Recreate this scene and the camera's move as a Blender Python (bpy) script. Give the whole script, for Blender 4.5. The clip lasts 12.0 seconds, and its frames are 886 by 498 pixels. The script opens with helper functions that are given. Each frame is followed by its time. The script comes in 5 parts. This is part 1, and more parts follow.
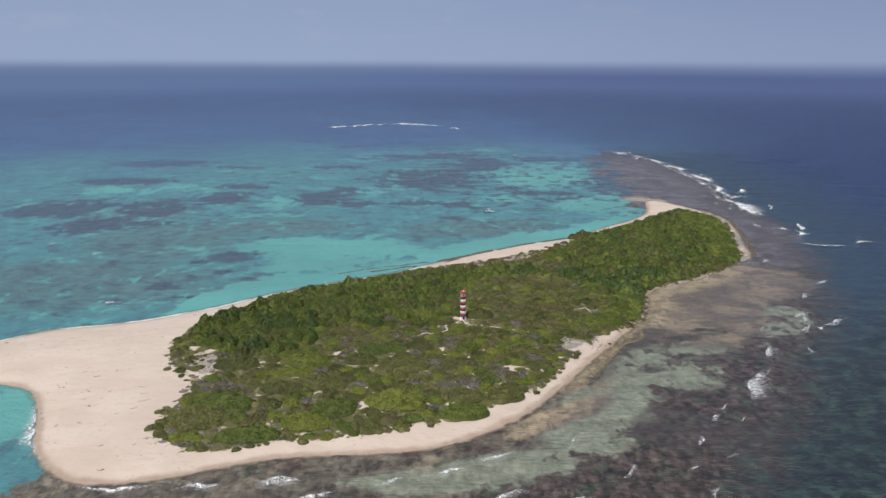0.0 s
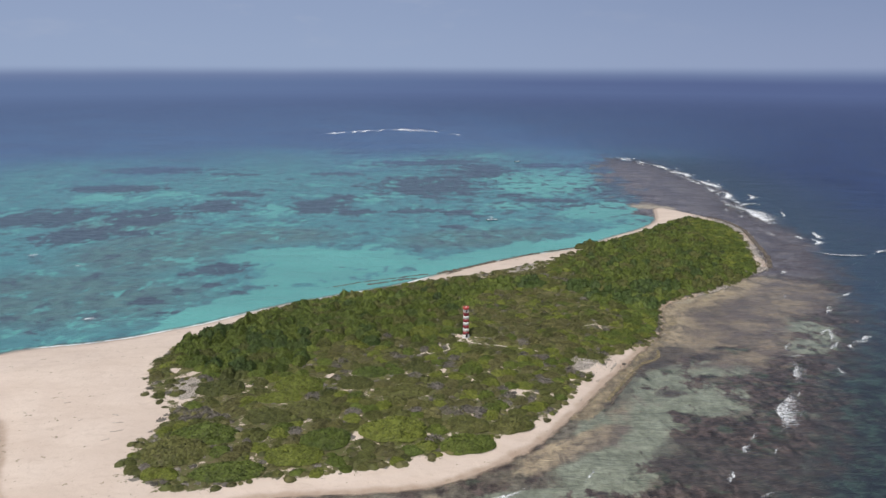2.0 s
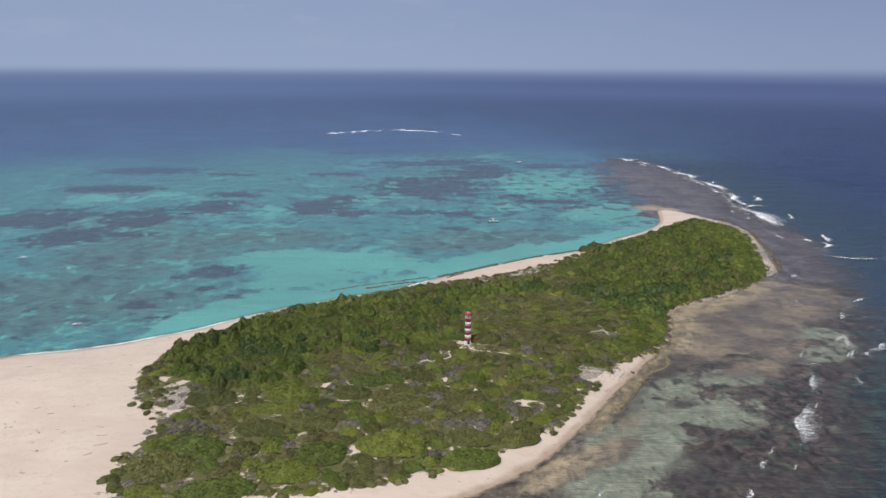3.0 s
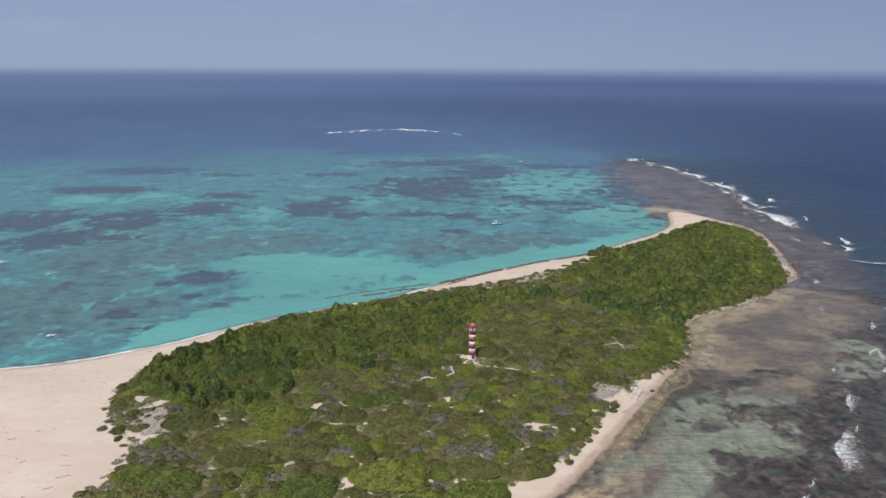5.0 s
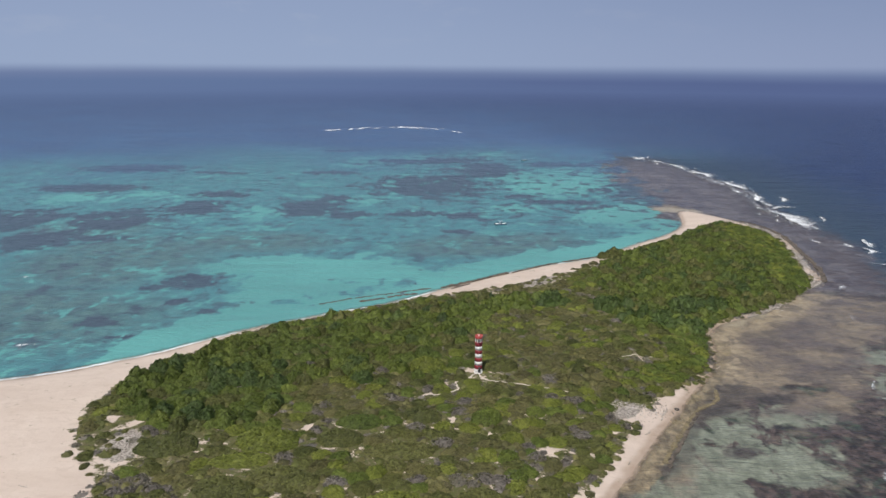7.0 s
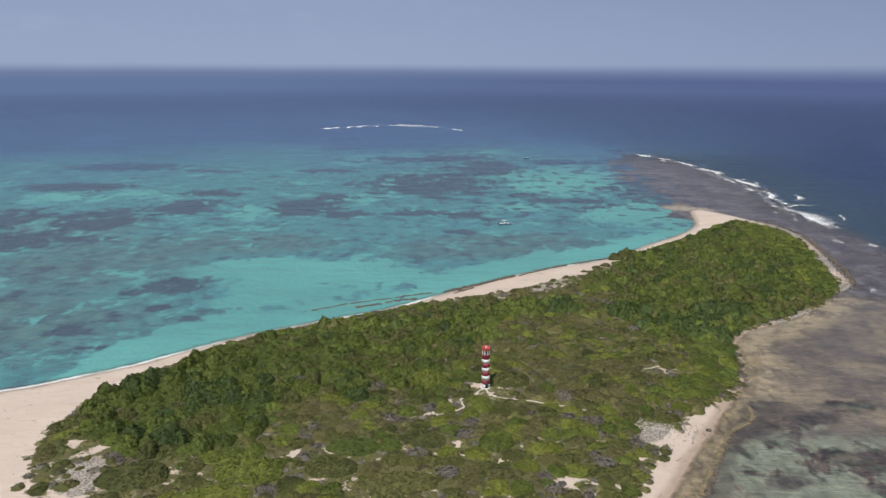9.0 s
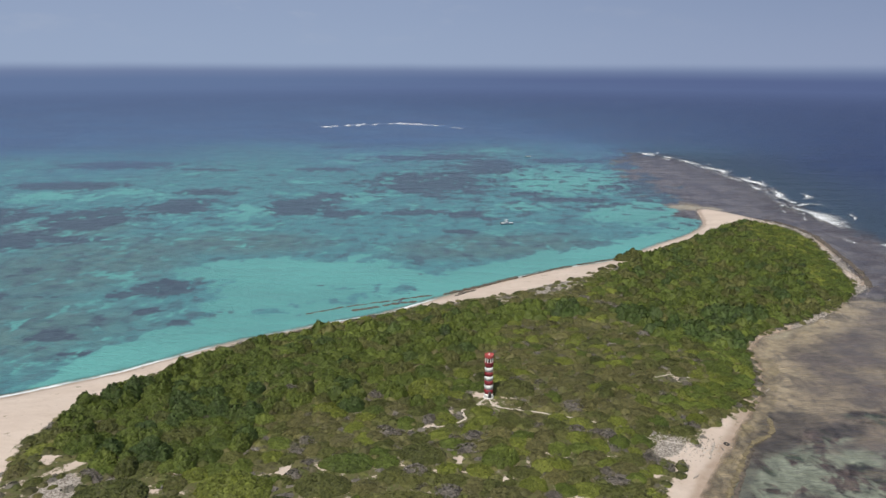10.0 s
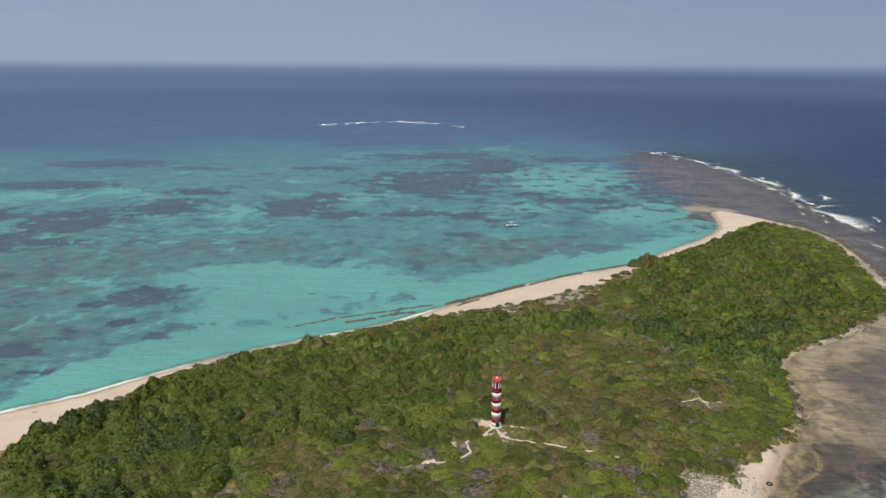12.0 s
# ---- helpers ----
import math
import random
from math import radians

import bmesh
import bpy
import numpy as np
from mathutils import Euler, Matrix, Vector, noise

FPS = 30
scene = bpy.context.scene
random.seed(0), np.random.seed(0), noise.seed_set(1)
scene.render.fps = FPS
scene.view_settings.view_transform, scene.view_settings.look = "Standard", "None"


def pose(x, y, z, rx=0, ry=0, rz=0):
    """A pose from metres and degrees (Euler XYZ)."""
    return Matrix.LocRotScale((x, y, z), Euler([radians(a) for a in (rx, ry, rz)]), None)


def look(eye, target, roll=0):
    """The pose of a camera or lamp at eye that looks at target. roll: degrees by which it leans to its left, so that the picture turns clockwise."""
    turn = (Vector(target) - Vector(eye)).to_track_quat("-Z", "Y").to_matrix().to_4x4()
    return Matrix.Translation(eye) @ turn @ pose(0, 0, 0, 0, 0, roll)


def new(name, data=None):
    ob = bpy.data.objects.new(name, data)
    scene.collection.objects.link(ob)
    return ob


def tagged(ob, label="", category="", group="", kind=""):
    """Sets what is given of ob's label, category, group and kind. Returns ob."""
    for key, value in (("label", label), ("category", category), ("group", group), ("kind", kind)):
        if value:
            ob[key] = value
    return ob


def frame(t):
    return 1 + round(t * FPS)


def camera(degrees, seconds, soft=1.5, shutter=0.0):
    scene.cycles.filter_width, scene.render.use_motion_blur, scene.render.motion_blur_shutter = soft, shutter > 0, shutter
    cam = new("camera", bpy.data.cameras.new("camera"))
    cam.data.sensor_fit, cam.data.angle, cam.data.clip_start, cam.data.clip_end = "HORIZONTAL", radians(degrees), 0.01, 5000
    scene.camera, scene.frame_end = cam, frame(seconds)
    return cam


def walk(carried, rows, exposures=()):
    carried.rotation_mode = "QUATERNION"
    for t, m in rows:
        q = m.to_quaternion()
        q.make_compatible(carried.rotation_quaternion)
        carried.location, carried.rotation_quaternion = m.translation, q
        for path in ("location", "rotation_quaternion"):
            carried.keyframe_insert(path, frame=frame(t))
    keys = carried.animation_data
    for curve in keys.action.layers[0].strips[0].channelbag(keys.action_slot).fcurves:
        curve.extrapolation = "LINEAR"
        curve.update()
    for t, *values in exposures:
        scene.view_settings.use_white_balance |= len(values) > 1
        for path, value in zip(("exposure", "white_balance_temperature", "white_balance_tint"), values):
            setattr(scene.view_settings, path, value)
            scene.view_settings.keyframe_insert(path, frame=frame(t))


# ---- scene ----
cam = camera(61.4, 12.0)
PATH = [
    (0, (-0.235, 0.091, 104.537), (-0.289, 2.029, 104.047), 0.2),
    (0.5, (-0.477, 4.68, 104.038), (-0.531, 6.62, 103.554), 0.2),
    (1, (-0.81, 9.67, 103.419), (-0.863, 11.611, 102.94), 0.2),
    (1.5, (-1.213, 14.916, 102.719), (-1.265, 16.858, 102.244), 0.2),
    (2, (-1.294, 20.186, 101.99), (-1.348, 22.129, 101.516), 0.1),
    (2.5, (-1.705, 25.463, 101.233), (-1.759, 27.405, 100.76), 0.1),
    (3, (-2.163, 30.666, 100.392), (-2.216, 32.609, 99.92), 0.2),
    (5, (-3.59, 51.531, 97.417), (-3.642, 53.474, 96.946), 0.2),
    (5.5, (-3.944, 56.714, 96.654), (-3.996, 58.657, 96.183), 0.2),
    (6, (-4.343, 61.848, 95.87), (-4.395, 63.791, 95.398), 0.2),
    (6.5, (-4.858, 67.055, 94.884), (-4.91, 68.998, 94.412), 0.2),
    (7, (-5.552, 72.158, 94.0), (-5.602, 74.1, 93.526), 0.3),
    (9, (-7.088, 94.179, 89.22), (-7.137, 96.121, 88.746), 0.2),
    (9.5, (-7.14, 99.951, 88.239), (-7.19, 101.893, 87.763), 0.2),
    (10, (-7.491, 105.708, 86.997), (-7.54, 107.65, 86.521), 0.2),
    (10.5, (-7.715, 111.493, 86.039), (-7.764, 113.435, 85.563), 0.2),
    (11, (-7.921, 117.142, 85.331), (-7.971, 119.084, 84.854), 0.2),
    (11.5, (-8.05, 122.62, 84.636), (-8.101, 124.561, 84.159), 0.3),
    (12, (-8.339, 128.12, 83.982), (-8.39, 130.061, 83.504), 0.3),
]
walk(cam, [(t, look(eye, target, roll)) for t, eye, target, roll in PATH],
     [(0, 0, 6500, 10), (7, 0, 6500, 10), (9, 0, 6570, 9), (10.5, 0, 6700, 7.5), (12, 0, 7000, 5)])

# ---- world, sun, exposure ----
SUN_ELEV, SUN_AZ = radians(60), radians(205)      # azimuth clockwise from +y
world = bpy.data.worlds.new("sky")
scene.world = world
world.use_nodes = True
wn, wl = world.node_tree.nodes, world.node_tree.links
sky = wn.new("ShaderNodeTexSky")
sky.sky_type, sky.sun_disc = "NISHITA", False
sky.sun_elevation, sky.sun_rotation = SUN_ELEV, SUN_AZ
sky.altitude, sky.air_density, sky.dust_density, sky.ozone_density = 100, 1.0, 2.0, 1.5
wn["Background"].inputs["Strength"].default_value = 0.10
wl.new(sky.outputs[0], wn["Background"].inputs["Color"])

sun_data = bpy.data.lights.new("sun", "SUN")
sun_data.energy, sun_data.angle, sun_data.color = 3.6, radians(0.6), (1.0, 0.95, 0.88)
sun = new("sun", sun_data)
sun_way = Vector((math.sin(SUN_AZ) * math.cos(SUN_ELEV), math.cos(SUN_AZ) * math.cos(SUN_ELEV), math.sin(SUN_ELEV)))
sun.matrix_world = look(sun_way * 300, (0, 0, 0))


# ---- material helpers ----
def material(name):
    m = bpy.data.materials.new(name)
    m.use_nodes = True
    return m, m.node_tree.nodes, m.node_tree.links, m.node_tree.nodes["Principled BSDF"]


def plug(links, socket, value):
    if isinstance(value, bpy.types.NodeSocket):
        links.new(value, socket)
    elif isinstance(value, (tuple, list)) and len(value) == 3 and len(socket.default_value) == 4:
        socket.default_value = (*value, 1)
    else:
        socket.default_value = value


class Shade:
    """Short names for the nodes of one material."""

    def __init__(self, name):
        self.m, self.n, self.l, self.bsdf = material(name)
        self.place = self.n.new("ShaderNodeNewGeometry").outputs["Position"]

    def put(self, socket, value):
        plug(self.l, self.bsdf.inputs[socket], value)

    def attr(self, name):
        a = self.n.new("ShaderNodeAttribute")
        a.attribute_name = name
        return a.outputs["Fac"]

    def noise(self, scale, detail=4, rough=0.55, stretch=(1, 1, 1), distort=0.0, coords=None, offset=(0, 0, 0)):
        mp = self.n.new("ShaderNodeMapping")
        plug(self.l, mp.inputs["Vector"], coords or self.place)
        mp.inputs["Scale"].default_value = stretch
        mp.inputs["Location"].default_value = offset
        t = self.n.new("ShaderNodeTexNoise")
        plug(self.l, t.inputs["Vector"], mp.outputs[0])
        t.inputs["Scale"].default_value, t.inputs["Detail"].default_value = scale, detail
        t.inputs["Roughness"].default_value, t.inputs["Distortion"].default_value = rough, distort
        return t.outputs["Fac"]

    def math(self, op, a, b=0.0, c=0.0, clamp=False):
        x = self.n.new("ShaderNodeMath")
        x.operation, x.use_clamp = op, clamp
        for s, v in zip(x.inputs, (a, b, c)):
            plug(self.l, s, v)
        return x.outputs[0]

    def step(self, v, lo, hi, out_lo=0.0, out_hi=1.0):
        x = self.n.new("ShaderNodeMapRange")
        x.interpolation_type = "SMOOTHSTEP"
        for s, val in zip(x.inputs, (v, lo, hi, out_lo, out_hi)):
            plug(self.l, s, val)
        return x.outputs[0]

    def mix(self, f, a, b):
        x = self.n.new("ShaderNodeMix")
        x.data_type = "RGBA"
        plug(self.l, x.inputs[0], f)
        plug(self.l, x.inputs[6], a)
        plug(self.l, x.inputs[7], b)
        return x.outputs[2]

    def bump(self, height, strength, distance):
        b = self.n.new("ShaderNodeBump")
        b.inputs["Strength"].default_value, b.inputs["Distance"].default_value = strength, distance
        plug(self.l, b.inputs["Height"], height)
        plug(self.l, self.bsdf.inputs["Normal"], b.outputs[0])

    def chance(self):
        return self.n.new("ShaderNodeObjectInfo").outputs["Random"]

    def island(self):
        return self.n.new("ShaderNodeNewGeometry").outputs["Random Per Island"]


# ---- plan of the island ----
NORTH_SHORE = [(-192, 246), (-177, 262), (-163, 275), (-143, 282), (-129, 289), (-118, 297), (-106, 306), (-96, 316.5), (-80, 331.5),
               (-55, 349), (-33, 363.5), (-12, 384.5), (10, 405), (34, 424), (62, 441), (76, 456), (95, 478), (112, 496), (128, 520),
               (135, 545), (139, 566), (146, 573), (155, 563), (167, 541)]
SOUTH_SHORE = [(175, 524), (178, 500), (173, 466), (163, 425), (158, 402), (143, 388), (126, 367.5), (110, 353.5), (95, 344), (85.5, 333),
               (81, 315), (76, 300), (69, 288.5), (60.5, 275), (46.5, 252.5), (32, 228), (16, 205.5), (-3, 190), (-18, 185), (-34, 183),
               (-49, 181), (-63, 176), (-76, 170), (-89, 167), (-101, 168), (-117, 182), (-131, 208), (-142, 221), (-160, 226), (-182, 232)]
SCRUB_SOUTH = [(-89, 200), (-86, 189), (-69, 182), (-55, 187), (-35, 191), (-19, 196), (-3, 203), (15, 217), (26, 228), (33, 241),
               (38, 250), (44, 262), (54, 277), (68, 289), (75.6, 302.5), (80, 317), (84.3, 333.5), (94, 346), (110, 356), (127, 370.5), (140, 383), (152, 401), (161, 440), (169, 470)]
SCRUB_NORTH = [(171, 500), (166, 516), (155, 527), (140, 514), (122, 494), (103, 474), (85, 453), (72, 439), (60, 425), (50, 413), (37, 400), (25, 390), (13, 382),
               (2, 376), (-9, 371), (-23, 366), (-39, 357.5), (-54, 346), (-69, 336), (-80, 325), (-89, 313), (-95, 296), (-104, 277), (-107, 260), (-104, 246), (-99, 232), (-88, 220), (-87, 210)]
EAST_CREST = [(-700, 4900), (-420, 2600), (-60, 1600), (90, 1150), (165, 915), (195, 850), (205, 780), (212, 720), (215, 660), (206, 610), (204, 560), (207, 510), (200, 450),
              (185, 390), (156, 315), (124, 262), (98, 212), (66, 168), (36, 110), (0, 40)]


def curve_through(points, closed, steps=6):
    """A Catmull-Rom line through the points."""
    p = np.array(points, float)
    n, out = len(p), []
    for i in range(n if closed else n - 1):
        q = [p[(i + k) % n] if closed else p[min(max(i + k, 0), n - 1)] for k in (-1, 0, 1, 2)]
        for s in np.arange(steps) / steps:
            out.append(0.5 * (2 * q[1] + (q[2] - q[0]) * s + (2 * q[0] - 5 * q[1] + 4 * q[2] - q[3]) * s ** 2 + (3 * q[1] - q[0] - 3 * q[2] + q[3]) * s ** 3))
    if not closed:
        out.append(p[-1])
    return np.array(out)


def line_distance(pts, line, closed):
    """Distance of pts from the line, and the side of the nearest piece (plus: left of its way)."""
    a = line if closed else line[:-1]
    b = np.roll(line, -1, 0) if closed else line[1:]
    best, side = np.full(len(pts), 1e9), np.zeros(len(pts))
    for p, q in zip(a, b):
        d = q - p
        s = np.clip(((pts - p) @ d) / (d @ d), 0, 1)
        r = pts - p - s[:, None] * d
        dist = np.hypot(r[:, 0], r[:, 1])
        near = dist < best
        best = np.where(near, dist, best)
        side = np.where(near, np.sign(d[0] * r[:, 1] - d[1] * r[:, 0]), side)
    return best, side


def inside(pts, ring):
    res = np.zeros(len(pts), bool)
    for p, q in zip(ring, np.roll(ring, -1, 0)):
        cross = (p[1] > pts[:, 1]) != (q[1] > pts[:, 1])
        with np.errstate(divide="ignore", invalid="ignore"):
            res ^= cross & (pts[:, 0] < (q[0] - p[0]) * (pts[:, 1] - p[1]) / (q[1] - p[1]) + p[0])
    return res


def ring_distance(pts, ring):
    """Signed distance, plus inside the ring."""
    d, _ = line_distance(pts, ring, True)
    return np.where(inside(pts, ring), d, -d)


def soft(v, lo, hi):
    s = np.clip((v - lo) / (hi - lo), 0, 1)
    return s * s * (3 - 2 * s)


WAVES = np.random.RandomState(5)
WAVE_SET = [(WAVES.uniform(0, 2 * np.pi), WAVES.uniform(0, 2 * np.pi), 2 ** WAVES.uniform(-1, 1)) for _ in range(14)]


def ripple(x, y, size):
    """A smooth field of about -1 to 1 that varies over that many metres."""
    v = 0
    for way, start, f in WAVE_SET:
        v = v + np.sin((x * np.cos(way) + y * np.sin(way)) * f * 2 * np.pi / size + start)
    return v / 5


def blobs(x, y, spots):
    """How far inside the nearest of some soft ellipses (x, y, rx, ry, degrees): 1 in the middle, 0 at the rim."""
    v = np.full(np.shape(x), -3.0)
    for cx, cy, rx, ry, turn in spots:
        c, s = math.cos(radians(turn)), math.sin(radians(turn))
        u, w = ((x - cx) * c + (y - cy) * s) / rx, (-(x - cx) * s + (y - cy) * c) / ry
        v = np.maximum(v, 1 - np.hypot(u, w))
    return v


COAST = curve_through(NORTH_SHORE + SOUTH_SHORE, True)
SCRUB = curve_through(SCRUB_SOUTH + SCRUB_NORTH, True)
CREST = curve_through(EAST_CREST, False)
NCOAST = curve_through(NORTH_SHORE, False)


TRAILS = [curve_through(t, False, 8) for t in (
    [(0, 285), (3, 281), (10, 279.5), (22, 275.5), (31, 272), (38, 267.5), (47, 266)], [(-1, 286), (-4, 281), (-7, 279), (-6, 275), (-10, 271), (-15, 270)],
    # an arc of rubble stones, laid as a sand ribbon like the footpaths
    [(47, 302), (51, 304), (55, 304.5), (58, 303)])]


def ground_height(x, y, d):
    """Height of the ground, from the distance d inland of the waterline."""
    land = 1.1 * soft(d, 0, 7) + 1.4 * soft(d, 5, 30) + 0.18 * ripple(x, y, 26) * soft(d, 3, 14)
    sea = -0.07 * np.maximum(-d, 0) ** 0.9
    return np.where(d > 0, land + 0.02 * d.clip(0, 1), np.maximum(sea, -16))


def axis(a, b, step, lo, hi, grow):
    mid = list(np.arange(a, b + step / 2, step))
    s, v = step, mid[0]
    while v > lo:
        s *= grow
        v -= s
        mid.insert(0, max(v, lo))
    s, v = step, mid[-1]
    while v < hi:
        s *= grow
        v += s
        mid.append(min(v, hi))
    return np.array(mid)


class Field:
    """A grid that is fine round the island and coarse towards the horizon, with the distances from shore and scrub."""

    def __init__(self, xs, ys):
        self.xs, self.ys = xs, ys
        self.x, self.y = (g.ravel() for g in np.meshgrid(xs, ys))
        self.p = np.stack([self.x, self.y], 1)
        self.near = (np.abs(self.x) < 420) & (self.y > 20) & (self.y < 760)
        self.shore = self.within(COAST)

    def within(self, ring):
        d = np.full(len(self.x), -400.0)
        d[self.near] = ring_distance(self.p[self.near], ring)
        return d


def mesh_np(name, verts, quads, mat, attrs=None, smooth=False):
    me = bpy.data.meshes.new(name)
    verts, quads = np.asarray(verts, np.float32), np.asarray(quads, np.int32)
    me.vertices.add(len(verts))
    me.vertices.foreach_set("co", verts.ravel())
    me.loops.add(quads.size)
    me.loops.foreach_set("vertex_index", quads.ravel())
    me.polygons.add(len(quads))
    me.polygons.foreach_set("loop_start", np.arange(0, quads.size, quads.shape[1], dtype=np.int32))
    me.polygons.foreach_set("use_smooth", np.full(len(quads), smooth))
    for key, values in (attrs or {}).items():
        me.attributes.new(key, "FLOAT", "POINT").data.foreach_set("value", np.asarray(values, np.float32))
    me.update(calc_edges=True)
    me.materials.append(mat)
    return me


def grid_quads(nx, ny):
    i = np.arange(nx * ny).reshape(ny, nx)
    return np.stack([i[:-1, :-1], i[:-1, 1:], i[1:, 1:], i[1:, :-1]], -1).reshape(-1, 4)


# ---- ground ----
def sand_material():
    s = Shade("sand")
    shore, scrub, rubble = s.attr("shore"), s.attr("scrub"), s.attr("rubble")
    grain, blotch, broad = s.noise(9, 5), s.noise(0.35, 5, 0.6), s.noise(0.05, 3)
    dry = s.mix(s.step(broad, 0.35, 0.65), (0.555, 0.46, 0.385), (0.61, 0.515, 0.435))
    dry = s.mix(s.step(grain, 0.3, 0.75, 0, 0.35), dry, (0.47, 0.38, 0.31))
    drift = s.noise(0.07, 5, 0.6, stretch=(0.5, 1.6, 1), distort=0.6)
    dry = s.mix(s.step(drift, 0.42, 0.66, 0, 0.5), dry, (0.49, 0.395, 0.32))
    tread = s.noise(0.55, 6, 0.7, stretch=(0.5, 1.0, 1), distort=0.8)
    dry = s.mix(s.step(tread, 0.50, 0.66, 0, 0.45), dry, (0.46, 0.37, 0.30))
    wrack = s.math("MULTIPLY", s.step(s.noise(0.9, 6, 0.7), 0.64, 0.70), s.step(s.noise(0.04, 2), 0.5, 0.6))
    dry = s.mix(s.math("MULTIPLY", wrack, 0.55), dry, (0.20, 0.15, 0.11))
    wet = s.mix(s.step(blotch, 0.3, 0.7), (0.36, 0.27, 0.20), (0.42, 0.33, 0.255))
    edge = s.math("ADD", shore, s.math("MULTIPLY", s.math("SUBTRACT", s.noise(0.12, 3), 0.5), 4.0))
    col = s.mix(s.step(edge, 0.6, 2.8), wet, dry)
    litter = s.mix(s.step(s.noise(0.8, 6, 0.7), 0.38, 0.62), (0.125, 0.105, 0.055), (0.085, 0.10, 0.028))
    litter = s.mix(s.step(s.noise(3.0, 4, 0.6), 0.45, 0.7, 0, 0.7), litter, (0.055, 0.058, 0.022))
    litter = s.mix(s.step(blotch, 0.60, 0.74, 0, 0.8), litter, (0.33, 0.28, 0.23))
    cover = s.math("ADD", scrub, s.math("MULTIPLY", s.math("SUBTRACT", s.noise(0.33, 7, 0.72), 0.5), 3.2))
    col = s.mix(s.step(cover, 0.35, 0.62), col, litter)
    stony = s.math("ADD", rubble, s.math("MULTIPLY", s.math("SUBTRACT", s.noise(0.5, 5, 0.7), 0.5), 1.2))
    stone = s.mix(s.step(s.noise(2.2, 4, 0.7), 0.4, 0.6), (0.15, 0.125, 0.10), (0.42, 0.38, 0.33))
    col = s.mix(s.step(stony, 0.4, 0.6), col, stone)
    s.put("Base Color", col)
    s.put("Roughness", s.step(edge, 0.5, 3.5, 0.45, 0.95))
    s.put("Specular IOR Level", 0.25)
    s.bump(s.math("ADD", s.math("MULTIPLY", blotch, 1.0), s.math("MULTIPLY", grain, 0.15)), 0.5, 0.5)
    return s.m


# bare sand among the scrub: spots and trails (x, y, rx, ry, degrees)
BARE_WEST = [(-98, 252, 4.2, 2.4, 0), (-91, 249, 4.0, 1.5, 0), (-89, 240, 1.6, 5.4, 12), (-88, 231, 3.8, 2.6, 0), (-69, 239, 1.9, 3.4, 10), (-69, 234, 0.9, 2.6, 0),
             (-46, 249, 3.2, 1.4, 25), (-47, 242, 0.9, 2.2, 0), (-46, 234, 0.9, 1.8, 0), (-38, 239, 1.1, 1.6, 0), (-30, 238, 1.5, 0.8, 0), (-42, 221, 2.2, 2.2, 0),
             (-47, 215, 1.5, 1.0, 20), (-30, 208, 1.0, 5.6, 5), (-72, 212, 0.9, 2.0, 15)]
BARE_EAST = [(-15.5, 270.5, 1.9, 1.5, 0), (-11, 268.5, 2.8, 0.7, -15), (-2, 288.5, 4.0, 2.2, 10), (-7, 254.5, 1.6, 3.0, 25), (2, 247.5, 1.6, 1.7, 0), (3.5, 233, 1.4, 1.5, 0),
             (12, 228, 2.0, 1.3, 15), (16, 240, 3.6, 0.5, 0), (42, 262, 4.6, 4.2, 40), (36, 251.5, 3.2, 1.4, 10), (-9, 278, 1.8, 1.4, 0),
             (10, 366, 5, 1.2, 10), (-2, 352, 2.4, 0.8, 5), (2, 356, 3, 0.7, 10), (-11, 299, 1.5, 1.8, 0)]
BARE = BARE_WEST + BARE_EAST
# thin cover, with sand showing through
SPARSE = [(42, 264, 8, 6, 45), (-92, 236, 12, 16, 0), (27, 388, 24, 8, 42), (53, 413, 14, 6, 45), (6, 371, 10, 5, 30), (4, 284, 9, 6, 0), (18, 241, 6, 2.5, 0), (53, 303, 5, 4, 0)]
# loose mounds of shrub with bare sand between them
MOUNDS = [(-40, 222, 62, 34, 12), (10, 245, 30, 22, 30)]
LAND = Field(axis(-200, 190, 2.5, -6500, 6500, 1.16), axis(160, 582, 2.5, -2500, 4980, 1.16))
bushy = LAND.within(SCRUB)
scrub_cover = soft(bushy, -3.0, 2.5) - 0.22 * soft(blobs(LAND.x, LAND.y, MOUNDS), -0.2, 0.2) - 0.78 * soft(blobs(LAND.x, LAND.y, BARE) + 0.5 * ripple(LAND.x, LAND.y, 6), -0.2, 0.6) - 0.32 * soft(blobs(LAND.x, LAND.y, SPARSE), -0.3, 0.5)
rubble = soft(blobs(LAND.x, LAND.y, [(167, 440, 9, 62, 14), (150, 394, 16, 7, 35), (118, 359, 17, 4, 40), (176, 510, 8, 26, 5), (41, 264, 6, 3, 50), (27, 388, 18, 5, 42), (-89, 238, 5, 9, 10)]), -0.25, 0.4)
ground = tagged(new("ground", mesh_np("ground", np.stack([LAND.x, LAND.y, ground_height(LAND.x, LAND.y, LAND.shore)], 1), grid_quads(len(LAND.xs), len(LAND.ys)),
                                      sand_material(), {"shore": LAND.shore, "scrub": scrub_cover, "rubble": rubble}, True)),
                "pale coral sand ground with beaches and leaf litter", "ground", kind="structure")


